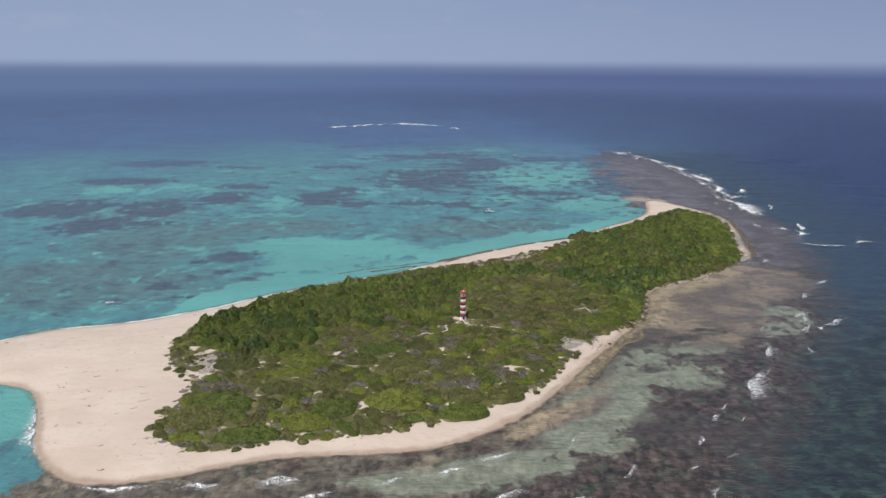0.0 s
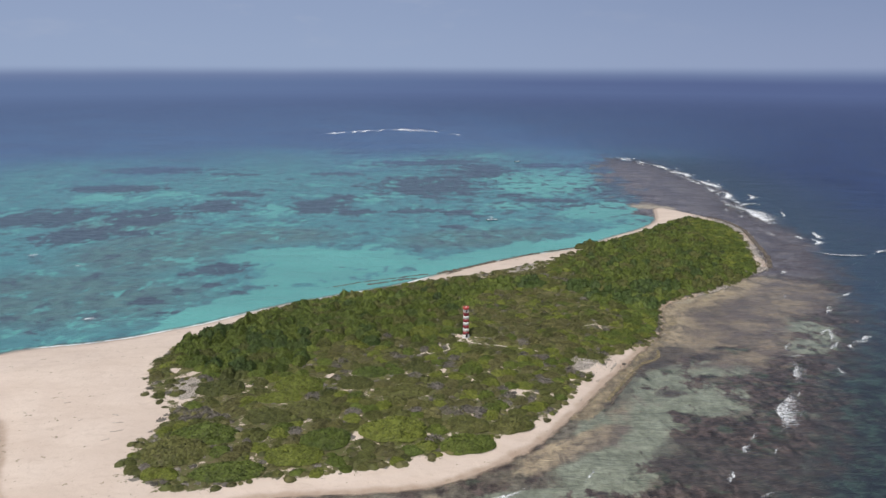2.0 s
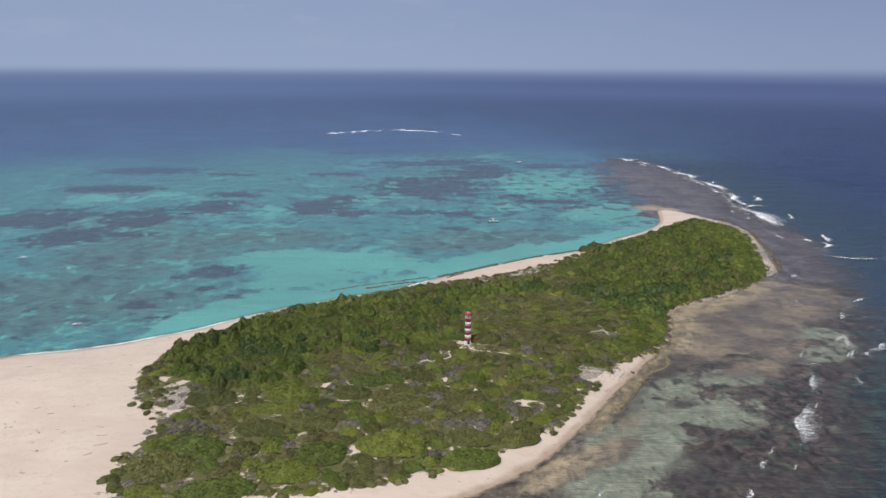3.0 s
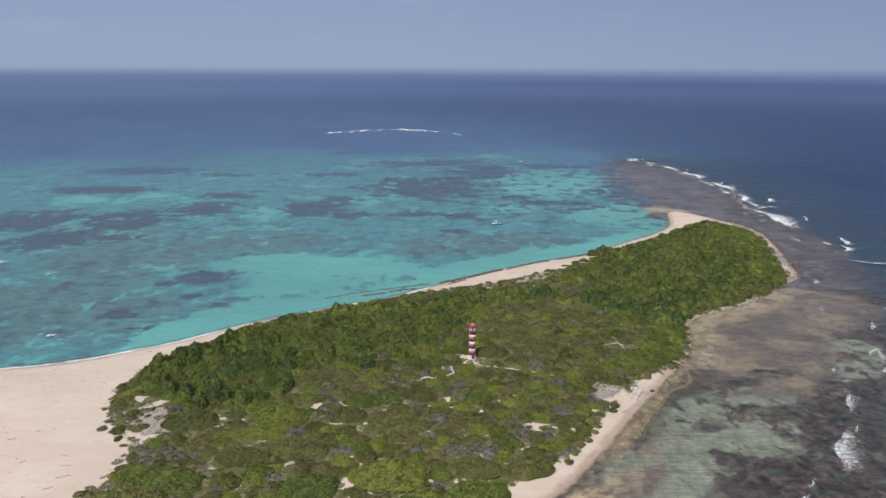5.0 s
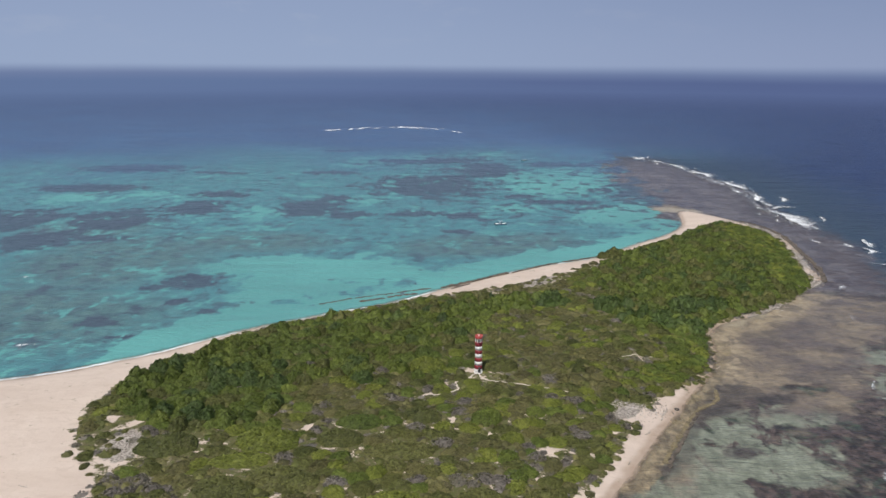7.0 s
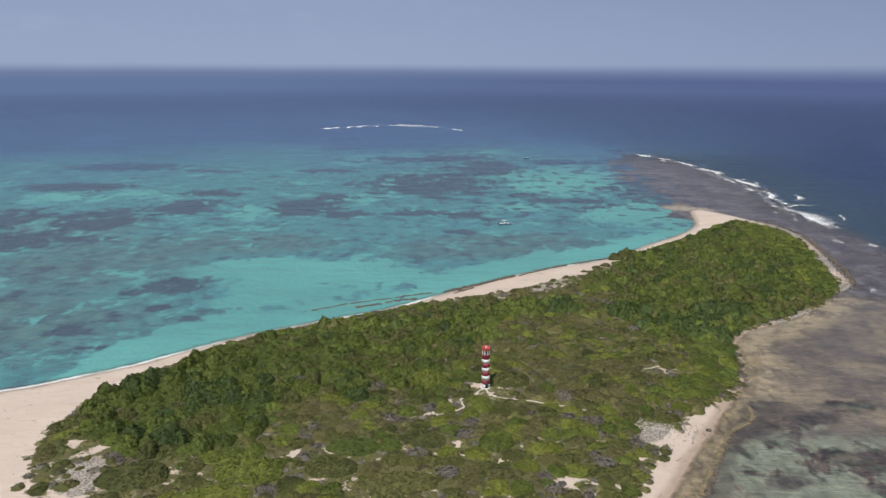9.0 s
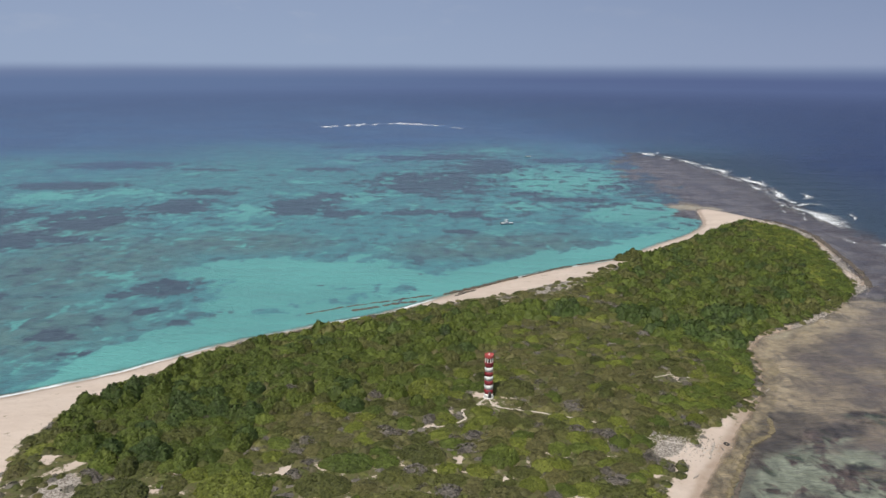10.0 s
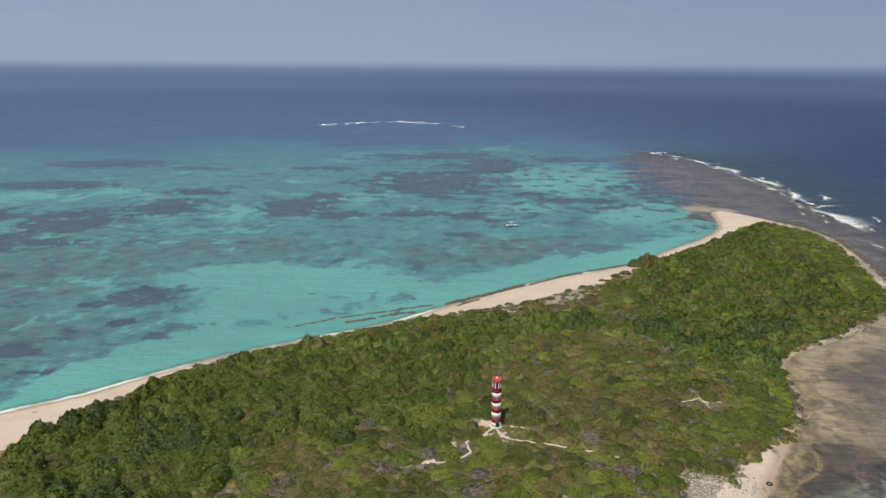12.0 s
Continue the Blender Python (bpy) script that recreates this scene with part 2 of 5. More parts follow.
# ---- sea ----
# pale sand, dark coral and dull weed on the bottom of the lagoon (x, y, rx, ry, degrees)
SANDY = [(-152, 200, 30, 24, 0), (-68, 400, 44, 34, 40), (-98, 336, 34, 12, 45), (-92, 420, 34, 20, 10), (76, 712, 46, 84, -6), (100, 560, 24, 40, -25), (14, 428, 52, 10, 40)]
PALE_SPOTS = [(34, 902, 22, 26, 0), (-285, 596, 30, 16, 0), (-240, 612, 24, 14, 0), (-84, 866, 40, 18, 25), (-111, 806, 18, 20, 0), (-164, 949, 30, 14, 0), (-137, 556, 12, 20, 0),
         (-74, 610, 12, 18, 0), (33, 574, 22, 12, 0), (-133, 505, 20, 8, 0)]
CORAL_WEST = [(-106, 573, 20, 36, 0), (-80, 547, 13, 13, 0), (-100, 608, 15, 14, 0), (-185, 564, 22, 30, 0), (-188, 623, 21, 16, 0), (-225, 524, 27, 34, 0), (-207, 473, 19, 9, 0),
              (-292, 522, 36, 32, 0), (-238, 466, 22, 26, 0), (-129, 390, 13, 11, 0), (-138, 380, 8, 5, 0), (-121, 361, 4.6, 4.6, 0), (-105, 349, 4, 2.8, 0),
              (-142, 333, 7, 5, 0), (-127, 320, 4.6, 3.2, 0), (-298, 645, 40, 20, 0), (-311, 765, 50, 26, 0)]
CORAL_EAST = [(-34, 556, 19, 11, 0), (-5, 551, 17, 10, 0), (10, 536, 7, 5, 0), (-33, 678, 46, 56, 0), (-40, 836, 70, 24, 16), (14, 773, 32, 54, 0), (-8, 500, 9, 5, 0),
              (38, 627, 13, 9, 0), (-125, 744, 26, 14, 0), (-141, 927, 28, 14, 0), (-227, 737, 26, 9, 0), (86, 818, 36, 16, 0), (61, 604, 24, 8, 0), (102, 660, 16, 9, 0),
              (94, 580, 22, 9, 0), (158, 760, 34, 190, -8), (150, 640, 24, 50, 10), (-66, 396, 4, 2.4, 0), (-88, 427, 3.4, 2.8, 0)]
CORAL = CORAL_WEST + CORAL_EAST
DULL = [(-178, 428, 50, 60, 0), (-190, 340, 80, 46, 0), (-225, 500, 40, 40, 0), (-120, 470, 50, 26, 0), (10, 470, 60, 28, 15)]
# everything between the south and east shores and the outer reef
SHELF = [(136, 560), (146, 610), (146, 700), (152, 800), (160, 930), (214, 870), (228, 780), (234, 720), (238, 660), (230, 610), (228, 560),
         (231, 510), (224, 450), (209, 385), (182, 305), (152, 250), (128, 200), (100, 150), (66, 90), (-20, 60), (-110, 110), (-122, 150),
         (-104, 172), (-40, 215), (40, 300), (110, 430)]
SEA = Field(axis(-330, 330, 3.2, -6500, 6500, 1.06), np.concatenate([axis(140, 640, 3.2, -2500, 640, 1.06)[:-1], axis(640, 641, 3.2, 640, 4980, 1.014)]))
SX, SY = SEA.x, SEA.y
crest_gap, crest_side = line_distance(SEA.p, CREST, False)
seaward = crest_gap * crest_side / (1 + np.maximum(SY - 800, 0) / 170)
coral_lean = blobs(SX, SY, CORAL).clip(-0.6, 0.5) * 1.3 - 0.45 * soft(blobs(SX, SY, SANDY), -0.3, 0.4)
dull_lean = soft(blobs(SX, SY, DULL), -0.3, 0.5)
reef_lean = 0.45 - np.maximum(1.6 * soft(blobs(SX, SY, SANDY), -0.45, 0.45), 0.95 * soft(blobs(SX, SY, PALE_SPOTS), -0.9, 0.5))
reef_lean = reef_lean - 2.2 * soft(SEA.shore, -24, -6) * soft(SY - 0.9 * SX, 330, 380) * soft(SX, -135, -112)
away = np.hypot((SX + 40) * 0.8, SY - 420)
depth = np.maximum(soft(seaward, 0, 130), soft(away + 60 * ripple(SX, SY, 300), 130, 800))
depth = np.maximum(depth, soft(-SX - 150 + 40 * ripple(SX, SY, 300), 0, 560) * 0.8 * soft(SY, 380, 560))
depth = np.maximum(depth, soft(160 - SY, 0, 160) * 0.9)
flat = np.zeros(len(SX))
shelf_near = (SY < 1000) & (np.abs(SX) < 420) & (SY > 0)
northern = soft(SY[shelf_near], 520, 600)
flat[shelf_near] = soft(ring_distance(SEA.p[shelf_near], curve_through(SHELF, True)) + (6 + 10 * northern) * ripple(SX[shelf_near], SY[shelf_near], 45), -14 - 34 * northern, 12 + 16 * northern)
cove = soft(blobs(SX, SY, [(104, 314, 30, 56, -20), (134, 354, 44, 30, 30), (70, 262, 10, 46, -32), (30, 208, 26, 6, 38), (134, 584, 14, 16, 0)]), -0.25, 0.5)
cove = cove * (1 - 0.85 * soft(blobs(SX, SY, [(80, 273, 13, 5, 25), (98, 284, 9, 5, 10)]), -0.3, 0.4))
cove = cove * (1 - 0.9 * soft(blobs(SX, SY, [(66, 247, 15, 24, -30)]), -0.3, 0.3))
murk = soft(blobs(SX, SY, [(77, 281, 9, 5, 15), (67, 270, 8, 6, 40), (67, 245, 7, 3, 15), (86, 277, 9, 4, 0), (63, 202, 15, 13, 30), (84, 190, 16, 18, 0)]), -0.3, 0.5)
sandy_flat = soft(blobs(SX, SY, [(61, 244, 13, 28, -28), (76, 242, 18, 14, 20), (88, 266, 14, 8, 0), (46, 214, 16, 26, -38), (36, 196, 16, 13, 30), (14, 178, 24, 9, 15), (-6, 171, 26, 6, 5), (132, 300, 16, 30, -25)]), -0.3, 0.5)
stone_flat = soft(blobs(SX, SY, [(180, 500, 30, 90, 8), (165, 680, 50, 170, -6), (165, 410, 30, 30, 0)]), -0.3, 0.3)
flat = flat * (1 - 0.62 * soft(SY, 730, 960))
flat = np.maximum(flat, 0.62 * soft(blobs(SX, SY, [(132, 582, 12, 14, 0)]), -0.4, 0.5))
RIDGE = curve_through([(90, 322), (84, 307), (77.5, 293.5), (72, 283), (69, 274.5), (62, 268.5), (55.5, 258), (49.5, 247), (44.5, 238), (40, 229), (33, 219)], False)
ridge_gap, ridge_side = np.full(len(SX), 99.0), np.zeros(len(SX))
ridge_gap[SEA.near], ridge_side[SEA.near] = line_distance(SEA.p[SEA.near], RIDGE, False)
lee = soft(ridge_gap * -ridge_side, -1.5, 1.5) * soft(22 - ridge_gap, 0, 6) * soft(SY, 218, 232) * soft(330 - SY, 0, 14) * soft(SEA.shore, -18, -12)
scour = soft(9 - ridge_gap, 0, 7) * soft(ridge_side, 0, 1) * soft(SY, 222, 240) * soft(300 - SY, 0, 20)
calm = np.zeros(len(SX))
calm[SEA.near] = soft(line_distance(SEA.p[SEA.near], NCOAST, False)[0], 14, 4) * (1 - 0.75 * soft(SEA.y[SEA.near], 420, 520))


def sea_material():
    s = Shade("sea_water")
    shore, deep, lean, flats, inlet, out = (s.attr(k) for k in ("shore", "deep", "lean", "flats", "inlet", "seaward"))
    pale_flat, grey_flat, lapping = s.attr("pale_flat"), s.attr("grey_flat"), s.attr("lapping")
    # bottom seen through the water
    warp = s.noise(0.045, 9, 0.68, stretch=(1.15, 0.85, 1), distort=0.5)
    fine = s.noise(0.15, 7, 0.68)
    tiny = s.noise(0.45, 4, 0.6, stretch=(1.2, 0.75, 1))
    grit = s.noise(0.085, 4, 0.62, stretch=(1.2, 0.9, 1), distort=0.5, offset=(7, 3, 0))
    waver = s.math("ADD", s.math("MULTIPLY", s.math("SUBTRACT", s.noise(0.034, 5, 0.6, distort=0.6, offset=(15, 9, 0)), 0.5), 4.2), s.math("MULTIPLY", s.math("SUBTRACT", grit, 0.5), 4.6))
    waver = s.math("ADD", waver, s.math("MULTIPLY", s.math("SUBTRACT", s.noise(0.24, 4, 0.62, stretch=(1.2, 0.7, 1), distort=0.3, offset=(2, 2, 0)), 0.5), 2.4))
    reefy = s.math("ADD", waver, lean)
    lagoon = s.mix(s.step(s.noise(0.012, 4), 0.35, 0.65), (0.105, 0.300, 0.282), (0.118, 0.352, 0.325))
    teal = s.mix(s.step(fine, 0.35, 0.65), (0.070, 0.190, 0.212), (0.084, 0.238, 0.252))
    teal = s.mix(s.math("MULTIPLY", s.attr("dull"), s.step(reefy, -0.3, 0.5, 0.45, 0.85)), teal, s.mix(s.step(fine, 0.38, 0.62), (0.074, 0.128, 0.134), (0.110, 0.188, 0.178)))
    coral = s.mix(s.step(fine, 0.38, 0.62), (0.050, 0.066, 0.094), (0.070, 0.100, 0.126))
    col = s.mix(s.step(reefy, -0.55, -0.05), lagoon, teal)
    patch = s.math("ADD", s.attr("coral"), s.math("MULTIPLY", waver, 0.72))
    col = s.mix(s.step(patch, -0.10, 0.08, 0, 0.92), col, coral)
    weedy = s.math("ADD", s.noise(0.13, 5, 0.66, stretch=(1.2, 0.8, 1), distort=0.4, offset=(1, 30, 0)), s.math("MULTIPLY", waver, 0.07))
    col = s.mix(s.math("MULTIPLY", s.step(weedy, 0.53, 0.60, 0, 0.45), s.step(reefy, -0.35, 0.25)), col, coral)
    heads = s.math("ADD", s.math("MULTIPLY", s.noise(0.055, 4, 0.6, distort=0.5, offset=(31, 7, 0)), 0.55), s.math("MULTIPLY", s.noise(0.14, 4, 0.62, stretch=(1.2, 0.8, 1)), 0.45))
    heads = s.math("ADD", heads, s.step(lean, -1.0, 0.2, -0.09, 0.0))
    col = s.mix(s.math("MULTIPLY", s.step(heads, 0.555, 0.585, 0, 0.7), s.step(shore, -14, -26)), col, coral)
    dash = s.noise(0.075, 4, 0.55, stretch=(1.0, 0.9, 1), distort=0.4, offset=(3, 77, 0))
    col = s.mix(s.math("MULTIPLY", s.step(dash, 0.55, 0.58, 0, 0.85), s.attr("dashes")), col, coral)
    blue = s.mix(s.step(s.noise(0.006, 6), 0.35, 0.65), (0.050, 0.094, 0.196), (0.058, 0.120, 0.232))
    blue = s.mix(s.step(s.noise(0.02, 6, 0.66, stretch=(0.5, 0.9, 1), offset=(12, 70, 0)), 0.46, 0.58, 0, 0.6), blue, (0.048, 0.078, 0.158))
    col = s.mix(s.step(deep, 0.10, 0.95, 0, 0.97), col, blue)
    # weedy reef flat, and the slope that falls away from it
    streak = s.math("ADD", s.math("MULTIPLY", s.noise(0.05, 4, 0.6, distort=0.4), 0.45), s.math("MULTIPLY", s.noise(0.16, 7, 0.70, stretch=(1.2, 0.8, 1), distort=0.4), 0.55))
    weed = s.mix(s.step(tiny, 0.35, 0.65), (0.050, 0.040, 0.036), (0.108, 0.080, 0.070))
    weed = s.mix(s.step(s.noise(0.13, 6, 0.68, offset=(5, 50, 0)), 0.50, 0.60, 0, 0.8), weed, (0.058, 0.078, 0.054))
    brown = s.mix(s.step(fine, 0.35, 0.65), (0.104, 0.089, 0.069), (0.142, 0.130, 0.100))
    green = s.mix(s.step(fine, 0.35, 0.65), (0.164, 0.178, 0.132), (0.222, 0.240, 0.182))
    pale = s.mix(s.step(s.math("ADD", pale_flat, s.math("MULTIPLY", s.math("SUBTRACT", warp, 0.5), 2.0)), 0.3, 0.6), brown, green)
    bias = s.math("ADD", streak, s.math("SUBTRACT", s.step(out, -80, -10, -0.02, 0.11), s.math("MULTIPLY", pale_flat, 0.11)))
    bottom = s.mix(s.step(bias, 0.47, 0.54), pale, weed)
    blade = s.noise(0.24, 6, 0.70, stretch=(1.2, 0.75, 1), distort=0.3)
    bottom = s.mix(s.math("MULTIPLY", s.step(s.math("ADD", blade, s.step(bias, 0.40, 0.60, -0.06, 0.05)), 0.53, 0.59, 0, 0.85), s.math("MULTIPLY", s.step(out, -90, -15, 0.55, 1.0), s.step(pale_flat, 0.2, 0.9, 1.0, 0.35))), bottom, (0.036, 0.030, 0.026))
    rim = s.math("ADD", shore, s.math("MULTIPLY", s.math("SUBTRACT", s.noise(0.16, 6, 0.66, offset=(4, 4, 0)), 0.5), 12))
    tan = s.mix(s.step(s.noise(0.05, 6, 0.62, offset=(9, 3, 0)), 0.38, 0.62), (0.124, 0.102, 0.090), (0.225, 0.182, 0.128))
    tan = s.mix(s.step(s.noise(0.07, 7, 0.66, offset=(2, 40, 0)), 0.56, 0.66, 0, 0.55), tan, (0.092, 0.080, 0.068))
    tan = s.mix(s.step(rim, -17, -5, 0, 0.9), tan, (0.360, 0.290, 0.190))
    where = s.math("ADD", s.math("MULTIPLY", s.math("SUBTRACT", warp, 0.5), 2.2), s.math("MULTIPLY", s.math("SUBTRACT", fine, 0.5), 1.4))
    bottom = s.mix(s.step(s.math("ADD", inlet, where), 0.10, 0.75, 0, 0.94), bottom, tan)
    tarry = s.noise(0.13, 6, 0.68, stretch=(1.1, 0.8, 1), distort=0.6, offset=(17, 5, 0))
    bottom = s.mix(s.math("MULTIPLY", s.step(tarry, 0.48, 0.60, 0, 0.65), s.step(inlet, 0.2, 0.7)), bottom, (0.092, 0.078, 0.066))
    shelter = s.mix(s.step(fine, 0.38, 0.62), (0.180, 0.146, 0.096), (0.275, 0.220, 0.136))
    shelter = s.mix(s.step(tarry, 0.52, 0.62, 0, 0.45), shelter, (0.090, 0.078, 0.056))
    shelter = s.mix(s.step(s.noise(0.12, 5, 0.65, offset=(8, 1, 0)), 0.50, 0.62, 0, 0.6), shelter, (0.235, 0.190, 0.100))
    bottom = s.mix(s.step(s.math("ADD", s.attr("lee"), s.math("MULTIPLY", where, 0.5)), 0.35, 0.65, 0, 0.9), bottom, shelter)
    bottom = s.mix(s.step(s.math("ADD", s.attr("scour"), s.math("MULTIPLY", where, 0.8)), 0.35, 0.80, 0, 0.6), bottom, (0.072, 0.062, 0.052))
    bottom = s.mix(s.step(s.math("ADD", s.attr("murk"), where), 0.25, 0.65, 0, 0.62), bottom, (0.060, 0.052, 0.048))
    stone = s.mix(s.step(streak, 0.43, 0.57), (0.158, 0.142, 0.140), (0.080, 0.070, 0.077))
    stone = s.mix(s.step(s.math("ADD", s.noise(0.09, 7, 0.7, offset=(60, 8, 0)), s.step(out, -60, -8, -0.06, 0.08)), 0.53, 0.60, 0, 0.75), stone, (0.072, 0.056, 0.054))
    bottom = s.mix(s.math("MULTIPLY", grey_flat, s.step(inlet, 0, 0.6, 0.92, 0.1)), bottom, stone)
    bottom = s.mix(s.step(s.math("ADD", s.attr("spit"), s.math("MULTIPLY", where, 0.6)), 0.15, 0.8, 0, 0.9), bottom, (0.330, 0.285, 0.205))
    mottle = s.step(s.math("ADD", s.math("MULTIPLY", fine, 0.6), s.math("MULTIPLY", s.noise(0.45, 5, 0.7), 0.4)), 0.46, 0.58)
    slope = s.mix(s.attr("slow"), s.mix(mottle, (0.024, 0.046, 0.080), (0.042, 0.078, 0.106)), s.mix(mottle, (0.020, 0.027, 0.035), (0.052, 0.086, 0.074)))
    ragged = s.math("ADD", out, s.math("ADD", s.math("MULTIPLY", s.math("SUBTRACT", warp, 0.5), 45), s.math("MULTIPLY", s.math("SUBTRACT", fine, 0.5), 30)))
    grainy = s.n.new("ShaderNodeHueSaturation")
    rough = s.math("ADD", s.step(s.noise(0.42, 6, 0.70, stretch=(1.2, 0.75, 1), distort=0.3), 0.36, 0.64, -0.40, 0.40), s.math("MULTIPLY", s.math("SUBTRACT", fine, 0.5), 0.8))
    plug(s.l, grainy.inputs["Value"], s.math("MULTIPLY_ADD", rough, s.step(s.math("MAXIMUM", inlet, s.math("MAXIMUM", s.math("MULTIPLY", grey_flat, 0.4), pale_flat)), 0, 0.8, 1.0, 0.55), 1.0))
    plug(s.l, grainy.inputs["Color"], bottom)
    bottom = grainy.outputs[0]
    col = s.mix(s.step(s.math("ADD", s.math("ADD", s.math("MULTIPLY_ADD", flats, 2.4, -0.7), s.math("MULTIPLY", s.math("SUBTRACT", warp, 0.5), 2.0)), s.math("MULTIPLY", s.math("SUBTRACT", fine, 0.5), 3.4)), 0.40, 0.60), col, bottom)
    col = s.mix(s.math("MULTIPLY", s.step(ragged, -6, 16), s.attr("drop")), col, slope)
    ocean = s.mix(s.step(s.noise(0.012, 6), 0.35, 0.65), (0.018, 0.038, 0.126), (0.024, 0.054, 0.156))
    # shading of the wave slopes is painted into the ocean colour as streaks
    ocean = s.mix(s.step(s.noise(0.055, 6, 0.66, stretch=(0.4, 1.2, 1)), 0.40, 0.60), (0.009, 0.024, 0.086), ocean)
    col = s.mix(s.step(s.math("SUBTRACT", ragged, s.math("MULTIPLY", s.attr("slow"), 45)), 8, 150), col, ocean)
    # surf: at the waterline, and small caps on the open sea
    lap = s.math("ADD", shore, s.math("MULTIPLY", s.math("SUBTRACT", s.noise(0.25, 4), 0.5), 2.0))
    surf = s.math("MULTIPLY", s.math("MULTIPLY", s.step(lap, -1.7, -0.9), s.step(lap, 0.3, -0.2)), s.step(s.noise(0.05, 3), 0.35, 0.6, 0.25, 0.95))
    surf = s.math("MULTIPLY", surf, lapping)
    caps = s.step(s.noise(0.25, 5, 0.6, stretch=(0.6, 1.5, 1)), 0.705, 0.735)
    caps = s.math("MULTIPLY", caps, s.step(out, 5, 40))
    white = s.math("MAXIMUM", surf, s.math("MULTIPLY", caps, 0.75))
    col = s.mix(white, col, (0.75, 0.78, 0.78))
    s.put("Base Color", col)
    s.put("Roughness", s.math("MAXIMUM", 0.30, s.math("MULTIPLY", white, 0.9)))
    s.put("IOR", 1.33)
    s.put("Specular IOR Level", 0.42)
    swell = s.math("ADD", s.math("MULTIPLY", s.noise(0.05, 6, 0.66, stretch=(0.35, 1.2, 1)), 4.0), s.math("MULTIPLY", s.noise(0.7, 5, 0.65, stretch=(0.5, 1.3, 1)), 0.8))
    swell = s.math("MULTIPLY", swell, s.step(s.math("MAXIMUM", out, s.math("MULTIPLY_ADD", flats, 4, -20)), -20, 40, 0.2, 1.0))
    s.bump(swell, 1.0, 2.6)
    clear = s.n.new("ShaderNodeBsdfTransparent")
    blend = s.n.new("ShaderNodeMixShader")
    plug(s.l, blend.inputs[0], s.math("MAXIMUM", s.step(s.math("ADD", shore, s.math("MULTIPLY", s.math("SUBTRACT", s.noise(0.2, 5, 0.65, offset=(6, 9, 0)), 0.5), 5.0)), 0.6, s.step(lapping, 0, 1, -2.4, -4.0), 0.05, 1.0), white))
    s.l.new(clear.outputs[0], blend.inputs[1])
    s.l.new(s.bsdf.outputs[0], blend.inputs[2])
    s.l.new(blend.outputs[0], s.n["Material Output"].inputs["Surface"])
    return s.m


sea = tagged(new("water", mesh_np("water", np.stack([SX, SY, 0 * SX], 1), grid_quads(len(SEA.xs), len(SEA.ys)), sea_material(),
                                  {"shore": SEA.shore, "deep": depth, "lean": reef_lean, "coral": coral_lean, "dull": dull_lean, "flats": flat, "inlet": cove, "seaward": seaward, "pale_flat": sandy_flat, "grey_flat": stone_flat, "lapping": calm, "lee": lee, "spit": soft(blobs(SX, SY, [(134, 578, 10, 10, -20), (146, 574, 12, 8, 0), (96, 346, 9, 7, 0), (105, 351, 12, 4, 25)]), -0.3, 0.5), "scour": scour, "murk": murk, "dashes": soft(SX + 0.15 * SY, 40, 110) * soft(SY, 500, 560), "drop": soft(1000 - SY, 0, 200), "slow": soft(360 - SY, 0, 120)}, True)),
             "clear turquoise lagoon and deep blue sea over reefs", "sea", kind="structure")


# ---- hazy distance ----
def haze_material():
    s = Shade("hazy_distance")
    xyz = s.n.new("ShaderNodeSeparateXYZ")
    s.l.new(s.place, xyz.inputs[0])
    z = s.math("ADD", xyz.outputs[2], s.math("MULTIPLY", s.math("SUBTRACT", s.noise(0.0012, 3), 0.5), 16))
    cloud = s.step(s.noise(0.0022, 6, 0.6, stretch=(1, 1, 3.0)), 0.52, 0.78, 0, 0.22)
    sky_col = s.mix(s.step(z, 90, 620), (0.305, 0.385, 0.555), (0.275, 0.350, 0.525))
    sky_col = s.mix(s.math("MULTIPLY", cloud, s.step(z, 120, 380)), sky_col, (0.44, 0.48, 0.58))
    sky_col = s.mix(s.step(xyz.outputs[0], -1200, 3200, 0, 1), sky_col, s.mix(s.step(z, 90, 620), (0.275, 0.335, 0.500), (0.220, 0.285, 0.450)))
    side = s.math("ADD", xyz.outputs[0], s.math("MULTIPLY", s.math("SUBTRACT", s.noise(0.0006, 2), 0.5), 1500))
    # far sea and its haze are painted into the glow of the lower wall
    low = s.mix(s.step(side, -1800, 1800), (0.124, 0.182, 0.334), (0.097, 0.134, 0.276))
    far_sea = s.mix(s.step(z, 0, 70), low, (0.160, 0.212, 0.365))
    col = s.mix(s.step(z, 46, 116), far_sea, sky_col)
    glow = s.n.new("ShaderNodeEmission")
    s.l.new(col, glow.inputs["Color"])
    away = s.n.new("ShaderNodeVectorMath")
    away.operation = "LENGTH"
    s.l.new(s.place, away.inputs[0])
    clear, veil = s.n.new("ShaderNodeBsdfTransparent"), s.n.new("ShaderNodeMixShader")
    # glowing veil, denser with distance: haze painted over the water
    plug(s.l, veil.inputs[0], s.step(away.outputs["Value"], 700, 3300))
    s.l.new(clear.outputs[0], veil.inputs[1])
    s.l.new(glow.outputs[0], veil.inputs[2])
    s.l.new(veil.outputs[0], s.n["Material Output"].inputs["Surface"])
    return s.m


